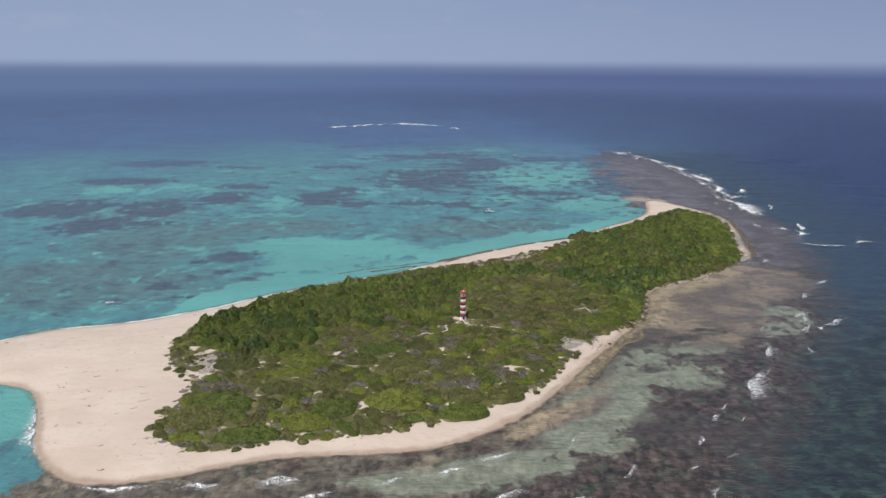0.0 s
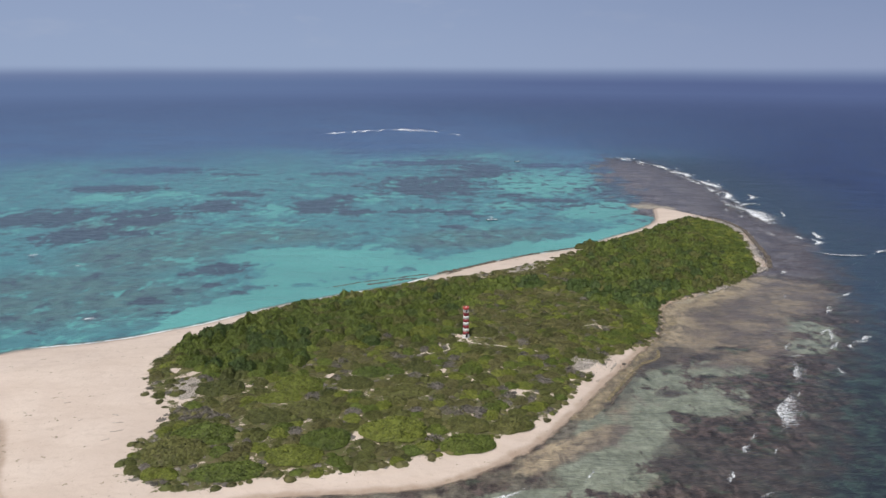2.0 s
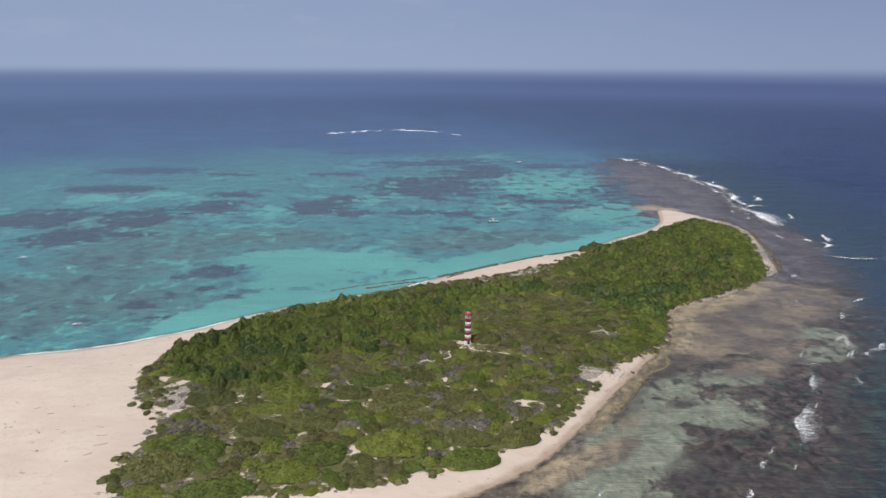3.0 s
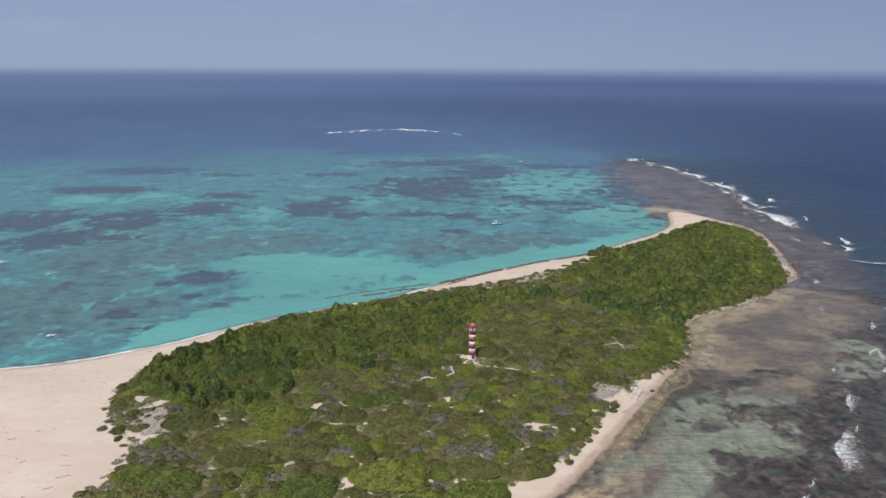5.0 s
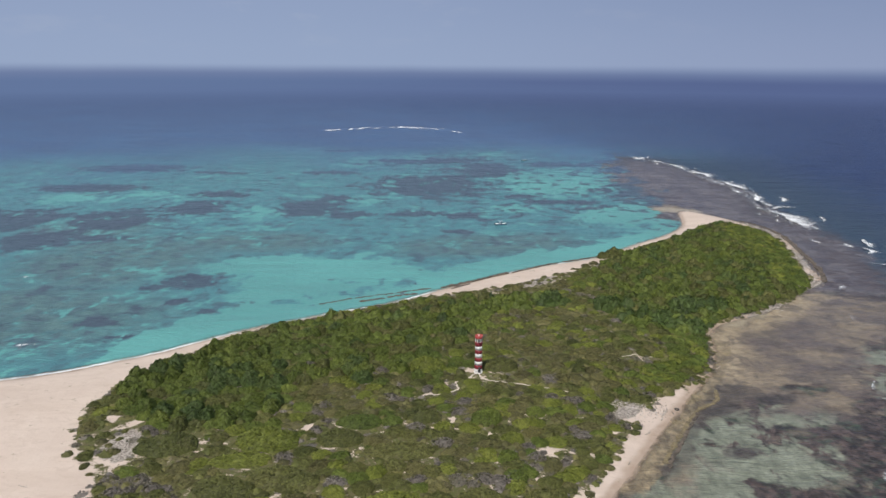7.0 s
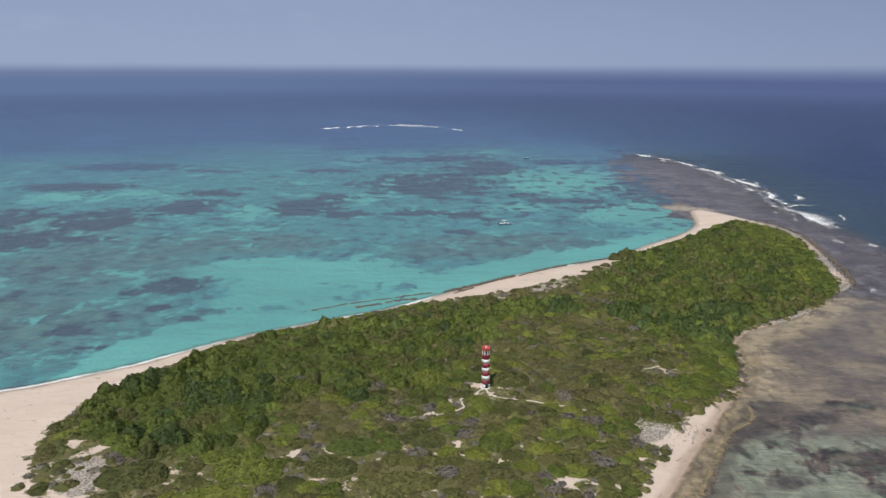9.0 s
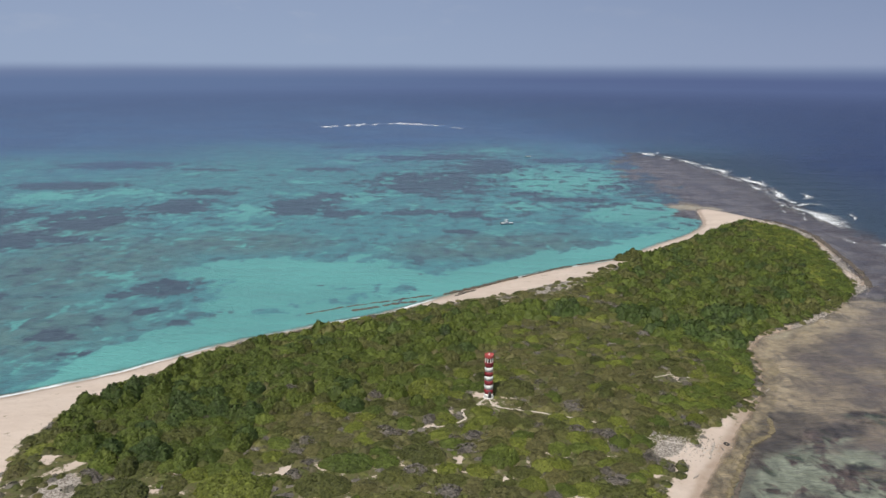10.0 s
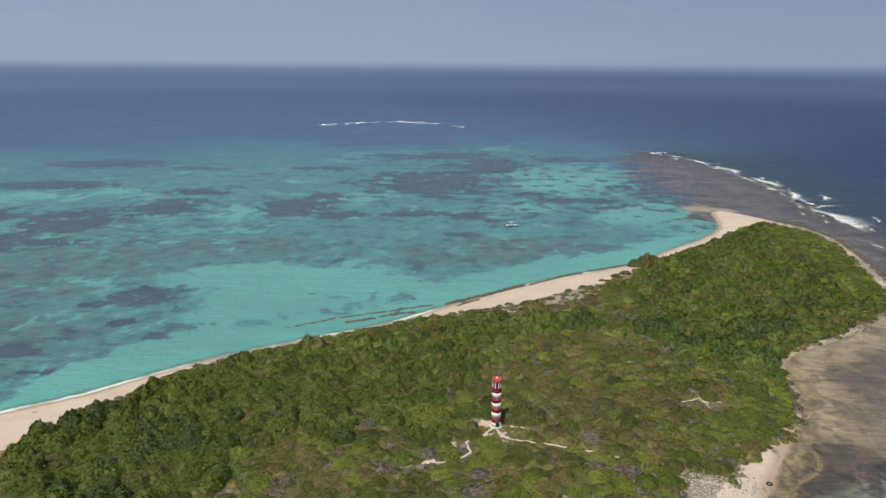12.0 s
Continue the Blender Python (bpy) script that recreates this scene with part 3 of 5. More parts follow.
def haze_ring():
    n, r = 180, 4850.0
    # the flat inner rings hold the haze veil just above the water
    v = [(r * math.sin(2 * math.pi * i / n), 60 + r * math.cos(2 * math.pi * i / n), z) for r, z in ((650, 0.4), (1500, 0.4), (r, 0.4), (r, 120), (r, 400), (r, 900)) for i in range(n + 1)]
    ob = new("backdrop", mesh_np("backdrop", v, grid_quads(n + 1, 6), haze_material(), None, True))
    return tagged(ob, "glowing backdrop of pale grey blue hazy sky and far sea, with painted haze over the water", "sky", kind="structure")


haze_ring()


# ---- plants ----
def leaf_material(name, tones, dry, dry_share=0.45):
    """Foliage whose tone drifts over some tens of metres, from plant to plant, and from sprig to sprig, with the shade
    of leaf gaps painted in.
    """
    s = Shade(name)
    wide, stand = s.noise(0.03, 3), s.noise(0.11, 4, 0.6, offset=(40, 3, 0))
    tone = s.math("ADD", s.math("MULTIPLY", s.math("FRACT", s.math("ADD", s.attr("tone"), s.chance())), 0.45), s.step(wide, 0.3, 0.7, 0.0, 0.25))
    tone = s.math("ADD", tone, s.step(stand, 0.3, 0.7, 0.0, 0.35))
    a, b, c = tones
    col = s.mix(s.step(tone, 0.05, 0.5), a, b)
    col = s.mix(s.step(tone, 0.5, 0.95), col, c)
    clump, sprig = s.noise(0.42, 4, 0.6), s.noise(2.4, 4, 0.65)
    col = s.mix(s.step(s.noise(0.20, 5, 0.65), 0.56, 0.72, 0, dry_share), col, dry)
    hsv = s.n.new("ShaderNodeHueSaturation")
    # bright leaf tips and shaded gaps between leaves are put into the colour
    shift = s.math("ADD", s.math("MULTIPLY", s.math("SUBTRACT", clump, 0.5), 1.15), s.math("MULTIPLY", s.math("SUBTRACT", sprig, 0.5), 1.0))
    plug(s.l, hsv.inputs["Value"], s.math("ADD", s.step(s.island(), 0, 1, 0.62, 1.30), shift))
    plug(s.l, hsv.inputs["Color"], col)
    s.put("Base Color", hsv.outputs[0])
    s.put("Roughness", 0.6)
    s.put("Specular IOR Level", 0.25)
    s.bump(s.math("ADD", clump, s.math("MULTIPLY", sprig, 0.5)), 0.35, 0.5)
    return s.m


DRY_LEAF = (0.142, 0.120, 0.066)
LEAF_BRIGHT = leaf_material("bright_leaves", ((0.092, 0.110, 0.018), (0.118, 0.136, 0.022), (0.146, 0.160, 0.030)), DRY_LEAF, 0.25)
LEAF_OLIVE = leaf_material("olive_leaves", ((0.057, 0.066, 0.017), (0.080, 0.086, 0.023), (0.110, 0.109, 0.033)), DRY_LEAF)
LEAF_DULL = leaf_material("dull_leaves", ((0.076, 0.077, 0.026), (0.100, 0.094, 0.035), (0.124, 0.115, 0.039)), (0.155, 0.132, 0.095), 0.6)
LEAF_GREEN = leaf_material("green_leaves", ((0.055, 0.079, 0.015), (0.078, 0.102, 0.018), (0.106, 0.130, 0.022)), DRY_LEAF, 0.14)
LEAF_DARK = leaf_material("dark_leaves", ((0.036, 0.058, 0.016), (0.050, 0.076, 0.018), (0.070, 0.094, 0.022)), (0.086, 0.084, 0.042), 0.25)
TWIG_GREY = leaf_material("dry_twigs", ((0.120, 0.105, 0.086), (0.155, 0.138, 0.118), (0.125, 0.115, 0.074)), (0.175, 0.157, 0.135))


def bark_material():
    s = Shade("bark")
    s.put("Base Color", s.mix(s.step(s.noise(6, 5), 0.35, 0.65), (0.10, 0.08, 0.06), (0.19, 0.16, 0.13)))
    s.put("Roughness", 0.9)
    return s.m


BARK = bark_material()


def crown_parts(rng, radius, height, turns, rings, clumps, size, spread, lobe, depth, sink, rim):
    """A crown built of rounded lobes with gaps between them, an uneven rim, and leaf sprays standing off it."""
    waves = [(k, rng.uniform(0, 6.28), rng.uniform(0.3, 1.0) / k ** 0.8) for k in (1, 2, 3, 5, 8)]
    count = int(2.2 * (radius / lobe) ** 2)
    lobes = [(r * math.cos(a), r * math.sin(a), lobe * rng.uniform(0.65, 1.35), rng.uniform(0.45, 1.0))
             for a, r in ((rng.uniform(0, 6.28), radius * math.sqrt(rng.uniform(0, 0.9))) for _ in range(count))]

    def reach(a):
        return radius * (0.88 + 0.15 * sum(h * np.sin(k * a + p) for k, p, h in waves))

    def top(x, y, u):
        dome = np.clip(1 - np.abs(u) ** 2.0, 0, 1) ** rim
        bump = 0
        for hx, hy, hr, hh in lobes:
            bump = np.maximum(bump, hh * np.clip(1 - ((x - hx) ** 2 + (y - hy) ** 2) / hr ** 2, 0, 1) ** 0.55)
        return dome * (height - depth + depth * bump + 0.10 * height * ripple(x * 1.7, y * 1.7, 5.0 + radius))

    def at(a, u):
        r = reach(a) * u
        x, y = r * np.cos(a), r * np.sin(a)
        return np.stack([x, y, top(x, y, u)], -1)

    def facing(a, u, e):
        d = e / radius
        way = np.cross(at(a, np.minimum(u + d, 1.0)) - at(a, u - d), at(a + d / np.maximum(u, 0.15), u) - at(a - d / np.maximum(u, 0.15), u))
        way *= np.sign(way[..., 2:3] + 1e-9)
        way[..., 2] += 1e-6
        return way / (np.linalg.norm(way, axis=-1, keepdims=True) + 1e-9)

    us = 1 - (1 - np.linspace(0.0, 1, rings)) ** 1.4
    a, u = np.meshgrid(np.linspace(0, 2 * math.pi, turns + 1), us)
    skin = at(a, u).reshape(-1, 3)
    skin[:, 2] = (skin[:, 2] - sink).clip(0.0)
    n = clumps
    a, u = rng.uniform(0, 2 * math.pi, n), rng.uniform(0.02, 0.98, n) ** 0.5
    p, nor = at(a, u), facing(a, u, 0.30)
    tilt = nor + rng.normal(size=(n, 3)) * spread + (0, -0.15, 0.2)
    tilt /= np.linalg.norm(tilt, axis=1)[:, None]
    t1 = np.cross(tilt, rng.normal(size=(n, 3)))
    t1 /= np.linalg.norm(t1, axis=1)[:, None]
    t2 = np.cross(tilt, t1)
    sz = size * rng.uniform(0.55, 1.35, n)[:, None]
    p = p + nor * sz * rng.uniform(-0.15, 0.35, n)[:, None]
    sprays = np.stack([p - t1 * sz * 0.6, p - t2 * sz * 0.40, p + t1 * sz * 0.6, p + t2 * sz * 0.40], 1).reshape(-1, 3)
    quads = np.concatenate([grid_quads(turns + 1, rings)[:, ::-1], np.arange(n * 4).reshape(n, 4) + len(skin)])
    return np.concatenate([skin, sprays]), quads


def stems_mesh(name, rng, radius, height, n):
    """Tapered stems that fork out from one root."""
    verts, quads = [], []

    def limb(p, q, r0, r1):
        p, q = np.array(p), np.array(q)
        way = (q - p) / np.linalg.norm(q - p)
        s = np.cross(way, (0.3, 0.9, 0.1))
        s /= np.linalg.norm(s)
        w = np.cross(way, s)
        base = len(verts) * 6
        for c, r in ((p, r0), ((p + q) / 2 + s * r0, (r0 + r1) / 2), (q, r1)):
            verts.append(np.array([c + r * (math.cos(a) * s + math.sin(a) * w) for a in np.arange(6) * math.pi / 3]))
        for ring in (0, 6):
            for i in range(6):
                j = (i + 1) % 6
                quads.append((base + ring + i, base + ring + j, base + ring + 6 + j, base + ring + 6 + i))

    limb((0, 0, -0.3), (0, 0, height * 0.3), 0.05 * height, 0.035 * height)
    for k in range(n):
        a = 2 * math.pi * (k + rng.uniform(-0.3, 0.3)) / n
        mid = (0.3 * radius * math.cos(a), 0.3 * radius * math.sin(a), height * 0.40)
        limb((0, 0, height * 0.12), mid, 0.028 * height, 0.02 * height)
        limb(mid, (0.60 * radius * math.cos(a + 0.3), 0.60 * radius * math.sin(a + 0.3), height * 0.55), 0.02 * height, 0.008 * height)
    return mesh_np(name, np.concatenate(verts), quads, BARK, smooth=True)


PLANT_RNG = np.random.RandomState(11)


class Kind:
    """Some differing crowns, each in several leaf colours, with their stems."""

    def __init__(self, name, leaves, radius, height, turns, rings, clumps, size, makes, spread=0.45, lobe=1.3, depth=0.6, limbs=5, sink=0.12, rim=0.8):
        self.name, self.leaves, self.radius = name, leaves, radius
        self.shapes = [crown_parts(PLANT_RNG, radius, height, turns, rings, clumps, size, spread, lobe, depth, sink, rim) for _ in range(makes)]
        self.crowns = {leaf.name: [mesh_np(name + "_crown", v, q, leaf, {"tone": np.zeros(len(v))}, True) for v, q in self.shapes] for leaf in leaves}
        self.stems = [stems_mesh(name + "_stems", PLANT_RNG, radius, height, limbs) for _ in range(makes)]


GREENS = (LEAF_BRIGHT, LEAF_OLIVE, LEAF_GREEN, LEAF_DULL)
HEAP = Kind("heap", GREENS, 7.9, 3.0, 46, 15, 2600, 0.50, 5, 0.5, lobe=1.35, depth=0.9, rim=0.62)
MOUND = Kind("mound", GREENS, 4.9, 2.6, 30, 10, 1000, 0.48, 6, 0.5, lobe=1.15, depth=1.0, rim=0.70)
BUSH = Kind("bush", GREENS, 2.9, 1.8, 20, 7, 360, 0.46, 6, 0.55, lobe=0.9, depth=0.8, rim=0.70)
TREE = Kind("tree", (LEAF_GREEN, LEAF_DARK, LEAF_OLIVE), 3.6, 3.7, 26, 9, 640, 0.50, 7, 0.5, lobe=1.1, depth=1.9, rim=0.60)
DEAD = Kind("dead", (TWIG_GREY,), 2.5, 1.3, 16, 5, 320, 0.36, 5, 1.3, lobe=0.8, depth=0.5, sink=0.5)
FAR_MOUND = Kind("far_mound", GREENS, 4.9, 3.0, 22, 8, 240, 0.68, 5, 0.5, lobe=1.35, depth=1.4, rim=0.66)
FAR_TREE = Kind("far_tree", (LEAF_GREEN, LEAF_DARK, LEAF_OLIVE), 3.7, 3.8, 18, 7, 190, 0.66, 5, 0.5, lobe=1.25, depth=2.0, rim=0.60)
TUFT = Kind("tuft", (LEAF_OLIVE, LEAF_DULL), 1.7, 1.0, 8, 3, 16, 0.52, 5, lobe=0.7, depth=0.3, sink=0.1)
DRY_TUFT = Kind("dry_tuft", (TWIG_GREY,), 1.4, 0.6, 8, 3, 16, 0.46, 5, 1.0, lobe=0.7, depth=0.3, sink=0.15)


XS, YS = LAND.xs, LAND.ys
ZGRID = ground_height(LAND.x, LAND.y, LAND.shore).reshape(len(YS), len(XS))


def height_at(x, y):
    """Height of the ground sheet at a place."""
    i, j = int(np.searchsorted(XS, x)) - 1, int(np.searchsorted(YS, y)) - 1
    u, v = (x - XS[i]) / (XS[i + 1] - XS[i]), (y - YS[j]) / (YS[j + 1] - YS[j])
    return float((1 - v) * ((1 - u) * ZGRID[j, i] + u * ZGRID[j, i + 1]) + v * ((1 - u) * ZGRID[j + 1, i] + u * ZGRID[j + 1, i + 1]))


LEAF_WORDS = {"bright_leaves": "yellow green", "olive_leaves": "olive green", "green_leaves": "fresh green", "dull_leaves": "dull brownish olive", "dark_leaves": "dark green"}


def plant(name, kind, leaf, x, y, scale, tall, label, category, group, wide=None, turn=None):
    k = PLANT_RNG.randint(len(kind.shapes))
    w = PLANT_RNG.uniform(0.82, 1.22)
    root = new(name)
    root.empty_display_size = 0.5
    for part_name, me in (("crown", kind.crowns[leaf.name][k]), ("trunk", kind.stems[k])):
        ob = new(part_name, me)
        ob.parent = root
    spin = PLANT_RNG.uniform(0, 360)
    root.matrix_world = pose(x, y, height_at(x, y) - 0.08, 0, 0, spin if turn is None else turn) @ Matrix.Diagonal((scale * w, scale / w, scale * tall, 1) if wide is None else (*wide, tall, 1))
    return tagged(root, label, category, group)


# scatter: every spot of the scrub gets the plant that grows there
def scatter(step, seed):
    rng = np.random.RandomState(seed)
    xs, ys = np.meshgrid(np.arange(-115, 180, step), np.arange(176, 535, step))
    p = np.stack([xs.ravel(), ys.ravel()], 1) + rng.uniform(-0.48, 0.48, (xs.size, 2)) * step
    return p, rng


def open_ground(p):
    bare = blobs(p[:, 0], p[:, 1], BARE)
    for t in TRAILS:
        bare = np.maximum(bare, 0.6 - 0.45 * line_distance(p, t, False)[0])
    return bare


# where the tall wood, the dark trees, the low dull scrub, the dry grey shrubs and the smooth green fringe grow
WOOD = [(-76, 275, 26, 26, 0), (-56, 306, 42, 24, 42), (-22, 328, 36, 20, 32), (8, 350, 26, 14, 25), (-18, 291, 9, 10, 0)]
DARKEST = [(-74, 277, 6, 8, 0), (-64, 273, 5, 4, 0), (-36, 285, 3, 6, 0), (-80, 254, 7, 4, 0), (-61, 290, 4, 4, 0), (55, 352, 6, 9, 0), (61, 340, 8, 7, 0), (31, 358, 5, 6, 0), (74, 336, 8, 7, 0),
           (-95, 286, 5, 6, 0), (88, 356, 12, 6, 30)]
DULL_LOW = [(13, 279, 12, 5, -15), (31, 283, 12, 5, -20), (-40, 267, 15, 9, -20), (8, 315, 12, 8, 0), (20, 340, 18, 10, 30), (46, 302, 10, 8, 0), (24, 300, 14, 11, 0), (-20, 265, 10, 5, 0),
            (-4, 232, 12, 5, 0), (38, 246, 5, 9, -30), (20, 236, 9, 4, 0), (30, 384, 12, 9, 50), (-60, 226, 16, 4, 10)]
GREYISH = [(-57, 290, 4, 3, 0), (-45, 282, 5, 3, 0), (-43, 256, 5, 8, 0), (-20, 267, 6, 2.4, 0), (-86, 247, 3, 2.6, 0), (-57, 233, 4, 2.4, 0), (25, 268, 6, 1.8, -15), (36, 259, 3, 3, 0),
           (20, 235, 7, 3, 0), (-46, 233, 3, 2.4, 0), (74, 298, 2.6, 13, -18), (66, 286, 4, 3, 0), (-78, 221, 9, 4, 10), (-66, 218, 6, 3, 0), (0, 225, 5, 3, 0), (81, 316, 2.2, 9, -10)]
FAR_EAST = [(118, 430, 70, 90, -10)]
FRINGE = [(158, 470, 16, 52, -5), (150, 412, 12, 22, -25), (74, 322, 7, 24, -15), (56, 292, 10, 6, 35)]


def kind_for(x, y, wo, da, du, gr, ea, sp, fr, rng):
    """What grows at a place: the plant, its leaves, its size, its flatness, and how closely it stands."""
    roll, pick = rng.uniform(), rng.uniform()
    if gr > -0.1 and roll < 0.8:
        return DEAD, TWIG_GREY, rng.uniform(0.5, 1.15), rng.uniform(0.7, 1.1), 0.6
    if sp > 0:
        return (DEAD, TWIG_GREY, rng.uniform(0.4, 0.8), 0.6, 1.3) if roll < 0.4 else (BUSH, LEAF_DULL if pick < 0.6 else LEAF_OLIVE, rng.uniform(0.4, 0.95), rng.uniform(0.5, 0.8), 1.25)
    if da > -0.15 and roll < 0.85:
        return TREE, LEAF_DARK if pick < 0.8 else LEAF_GREEN, rng.uniform(0.8, 1.3), rng.uniform(0.85, 1.25), 0.42
    if du > -0.05:
        leaf = LEAF_DULL if pick < 0.62 else LEAF_OLIVE if pick < 0.85 else LEAF_BRIGHT
        return (DEAD, TWIG_GREY, rng.uniform(0.4, 0.9), 0.7, 0.7) if roll < 0.20 else (BUSH if roll < 0.75 else MOUND, leaf, rng.uniform(0.5, 1.15), rng.uniform(0.45, 0.7), 0.50)
    if fr > -0.05:
        return MOUND, LEAF_GREEN if pick < 0.7 else LEAF_BRIGHT, rng.uniform(0.6, 1.15), rng.uniform(0.6, 0.85), 0.40
    if ea > 0.0 or (x > 55 and y > 325):
        leaf = LEAF_GREEN if pick < 0.66 else LEAF_DARK if pick < 0.82 else LEAF_OLIVE
        return (TREE, leaf, rng.uniform(0.65, 1.5), rng.uniform(0.6, 1.1), 0.42) if roll < 0.55 else (MOUND, LEAF_GREEN if pick < 0.6 else LEAF_OLIVE, rng.uniform(0.6, 1.3), rng.uniform(0.7, 1.05), 0.44)
    if wo > -0.05:
        leaf = LEAF_GREEN if pick < 0.72 else LEAF_OLIVE if pick < 0.88 else LEAF_DARK
        if roll < 0.50:
            return TREE, leaf, rng.uniform(0.65, 1.4), rng.uniform(0.70, 1.1), 0.44
        return (DEAD, TWIG_GREY, rng.uniform(0.6, 1.0), 0.9, 0.6) if roll > 0.95 else (MOUND, leaf if leaf is not LEAF_DARK else LEAF_GREEN, rng.uniform(0.6, 1.35), rng.uniform(0.75, 1.1), 0.46)
    leaf = LEAF_OLIVE if pick < 0.42 else LEAF_BRIGHT if pick < 0.68 else LEAF_GREEN if pick < 0.84 else LEAF_DULL
    if roll < 0.22:
        return HEAP, leaf, rng.uniform(0.55, 0.85), rng.uniform(0.75, 1.05), 0.62
    return (MOUND if roll < 0.60 else BUSH if roll < 0.86 else DEAD), leaf if roll < 0.86 else TWIG_GREY, rng.uniform(0.55, 1.35), rng.uniform(0.55, 0.85), 0.56


# the broad heaps of shrub that stand apart in the open scrub (x, y, rx, ry, degrees, height)
HEAPS = {LEAF_BRIGHT: [(-54, 241, 8.0, 6.2, 8, 3.2), (-20, 212, 9.5, 7.5, 0, 3.0), (8, 244.5, 3.0, 2.6, 0, 2.0), (-57, 231, 7.5, 3.4, 5, 2.2), (-16, 290, 6.0, 6.2, 0, 3.4), (-46, 198, 8.0, 5.4, 10, 2.6)],
         LEAF_OLIVE: [(-77, 238, 7.6, 6.0, 0, 2.6), (-36, 243, 6.0, 4.6, 10, 2.5), (-19, 237, 8.6, 4.6, 0, 2.3), (-46, 223, 8.6, 5.4, 0, 2.6), (7, 291, 6.2, 4.6, 0, 3.0), (-16, 256, 5.4, 4.2, 0, 2.4),
                      (-78, 198, 8.5, 8.0, 20, 3.0), (13, 218, 7.0, 5.0, 25, 2.5), (-58, 219, 7.6, 4.8, 0, 2.4), (0, 217, 6.4, 5.0, 0, 2.2)],
         LEAF_GREEN: [(-72, 207, 9.0, 5.6, 0, 3.2), (-61, 189.5, 9.5, 4.6, 8, 2.8), (0, 206, 8.0, 5.4, 20, 2.8), (2, 256, 4.2, 5.0, 0, 2.6), (-38, 206, 7.0, 6.0, 0, 2.8), (-32, 252, 6.0, 4.0, 0, 2.2)]}


def grow():
    """Fills the scrub with plants that touch and partly overlap, the widest first."""
    p, rng = scatter(2.5, 3)
    edge, gap = ring_distance(p, SCRUB), open_ground(p)
    fields = [blobs(p[:, 0], p[:, 1], f) for f in (WOOD, DARKEST, DULL_LOW, GREYISH, FAR_EAST, SPARSE, FRINGE)]
    bare_gap = np.full(len(p), 1e3)
    for cx, cy, rx, ry, turn in BARE:
        bare_gap = np.minimum(bare_gap, -blobs(p[:, 0], p[:, 1], [(cx, cy, rx, ry, turn)]) * min(rx, ry) * 1.3)
    for t in TRAILS:
        bare_gap = np.minimum(bare_gap, line_distance(p, t, False)[0] + 0.3)
    wanted = []
    for i in np.nonzero((edge > 0.3) & (gap < 0.05))[0]:
        x, y = p[i]
        kind, leaf, sc, tall, close = kind_for(x, y, *(f[i] for f in fields), rng)
        reach = kind.radius * 0.95 * sc
        least = 0.85 if fields[0][i] > -0.05 else 0.4
        if edge[i] < reach * 0.75:
            sc *= max(least, edge[i] / reach / 0.75)
        reach = kind.radius * 0.95 * sc
        if bare_gap[i] < reach * 0.6:
            sc *= max(0.4, bare_gap[i] / reach / 0.6)
        if fields[0][i] > -0.05 and edge[i] < 12:
            tall = min(tall * 1.35, 4.3 / 3.5 / sc, 1.3)
        wanted.append((kind.radius * 0.95 * sc, x, y, kind, leaf, sc, tall, close))
    wanted.sort(key=lambda w: -w[0])
    taken = []
    for leaf, rows in HEAPS.items():
        for x, y, rx, ry, turn, high in rows:
            plant("shrub", HEAP, leaf, x, y, 1, high / 3.0, "broad rounded " + LEAF_WORDS[leaf.name] + " shrub on sandy ground", "shrub", "green shrubs", (rx / 7.2, ry / 7.2), turn)
            c, s = math.cos(radians(turn)), math.sin(radians(turn))
            least = min(rx, ry)
            for k in np.linspace(-1, 1, 3) * max(0, rx - ry):
                taken.append((x + k * c, y + k * s, least))
    taken = np.array(taken)
    heaps = len(taken)
    rest, count, chosen = [], {"tree": 0, "dry_shrub": 0, "shrub": 22}, []
    for reach, x, y, kind, leaf, sc, tall, close in wanted:
        apart = np.hypot(taken[:, 0] - x, taken[:, 1] - y) / (taken[:, 2] + reach)
        if (apart < close).any() or (apart[:heaps] < 0.86).any():
            continue
        taken = np.vstack([taken, (x, y, reach)])
        chosen.append((kind, leaf, x, y, sc, tall))
    for kind, leaf, x, y, sc, tall in sorted(chosen, key=lambda c: c[3]):
        word = "tree" if kind is TREE else "dry_shrub" if kind is DEAD else "shrub"
        if y > 330 or x > 70 or count[word] >= 290:
            far = y > 315 or x > 70
            rest.append((FAR_TREE if far and kind is TREE else FAR_MOUND if far and kind in (MOUND, HEAP) else kind, leaf, x, y, sc, tall))
            continue
        count[word] += 1
        label = "grey leafless dry shrub among green scrub" if word == "dry_shrub" else LEAF_WORDS[leaf.name] + (" leafy coastal tree on sandy ground" if word == "tree" else " rounded coastal shrub on sandy ground")
        plant(word, kind, leaf, x, y, sc, tall, label, word.split("_")[-1], {"tree": "trees of the island", "dry_shrub": "dry shrubs", "shrub": "green shrubs"}[word])
    return rest


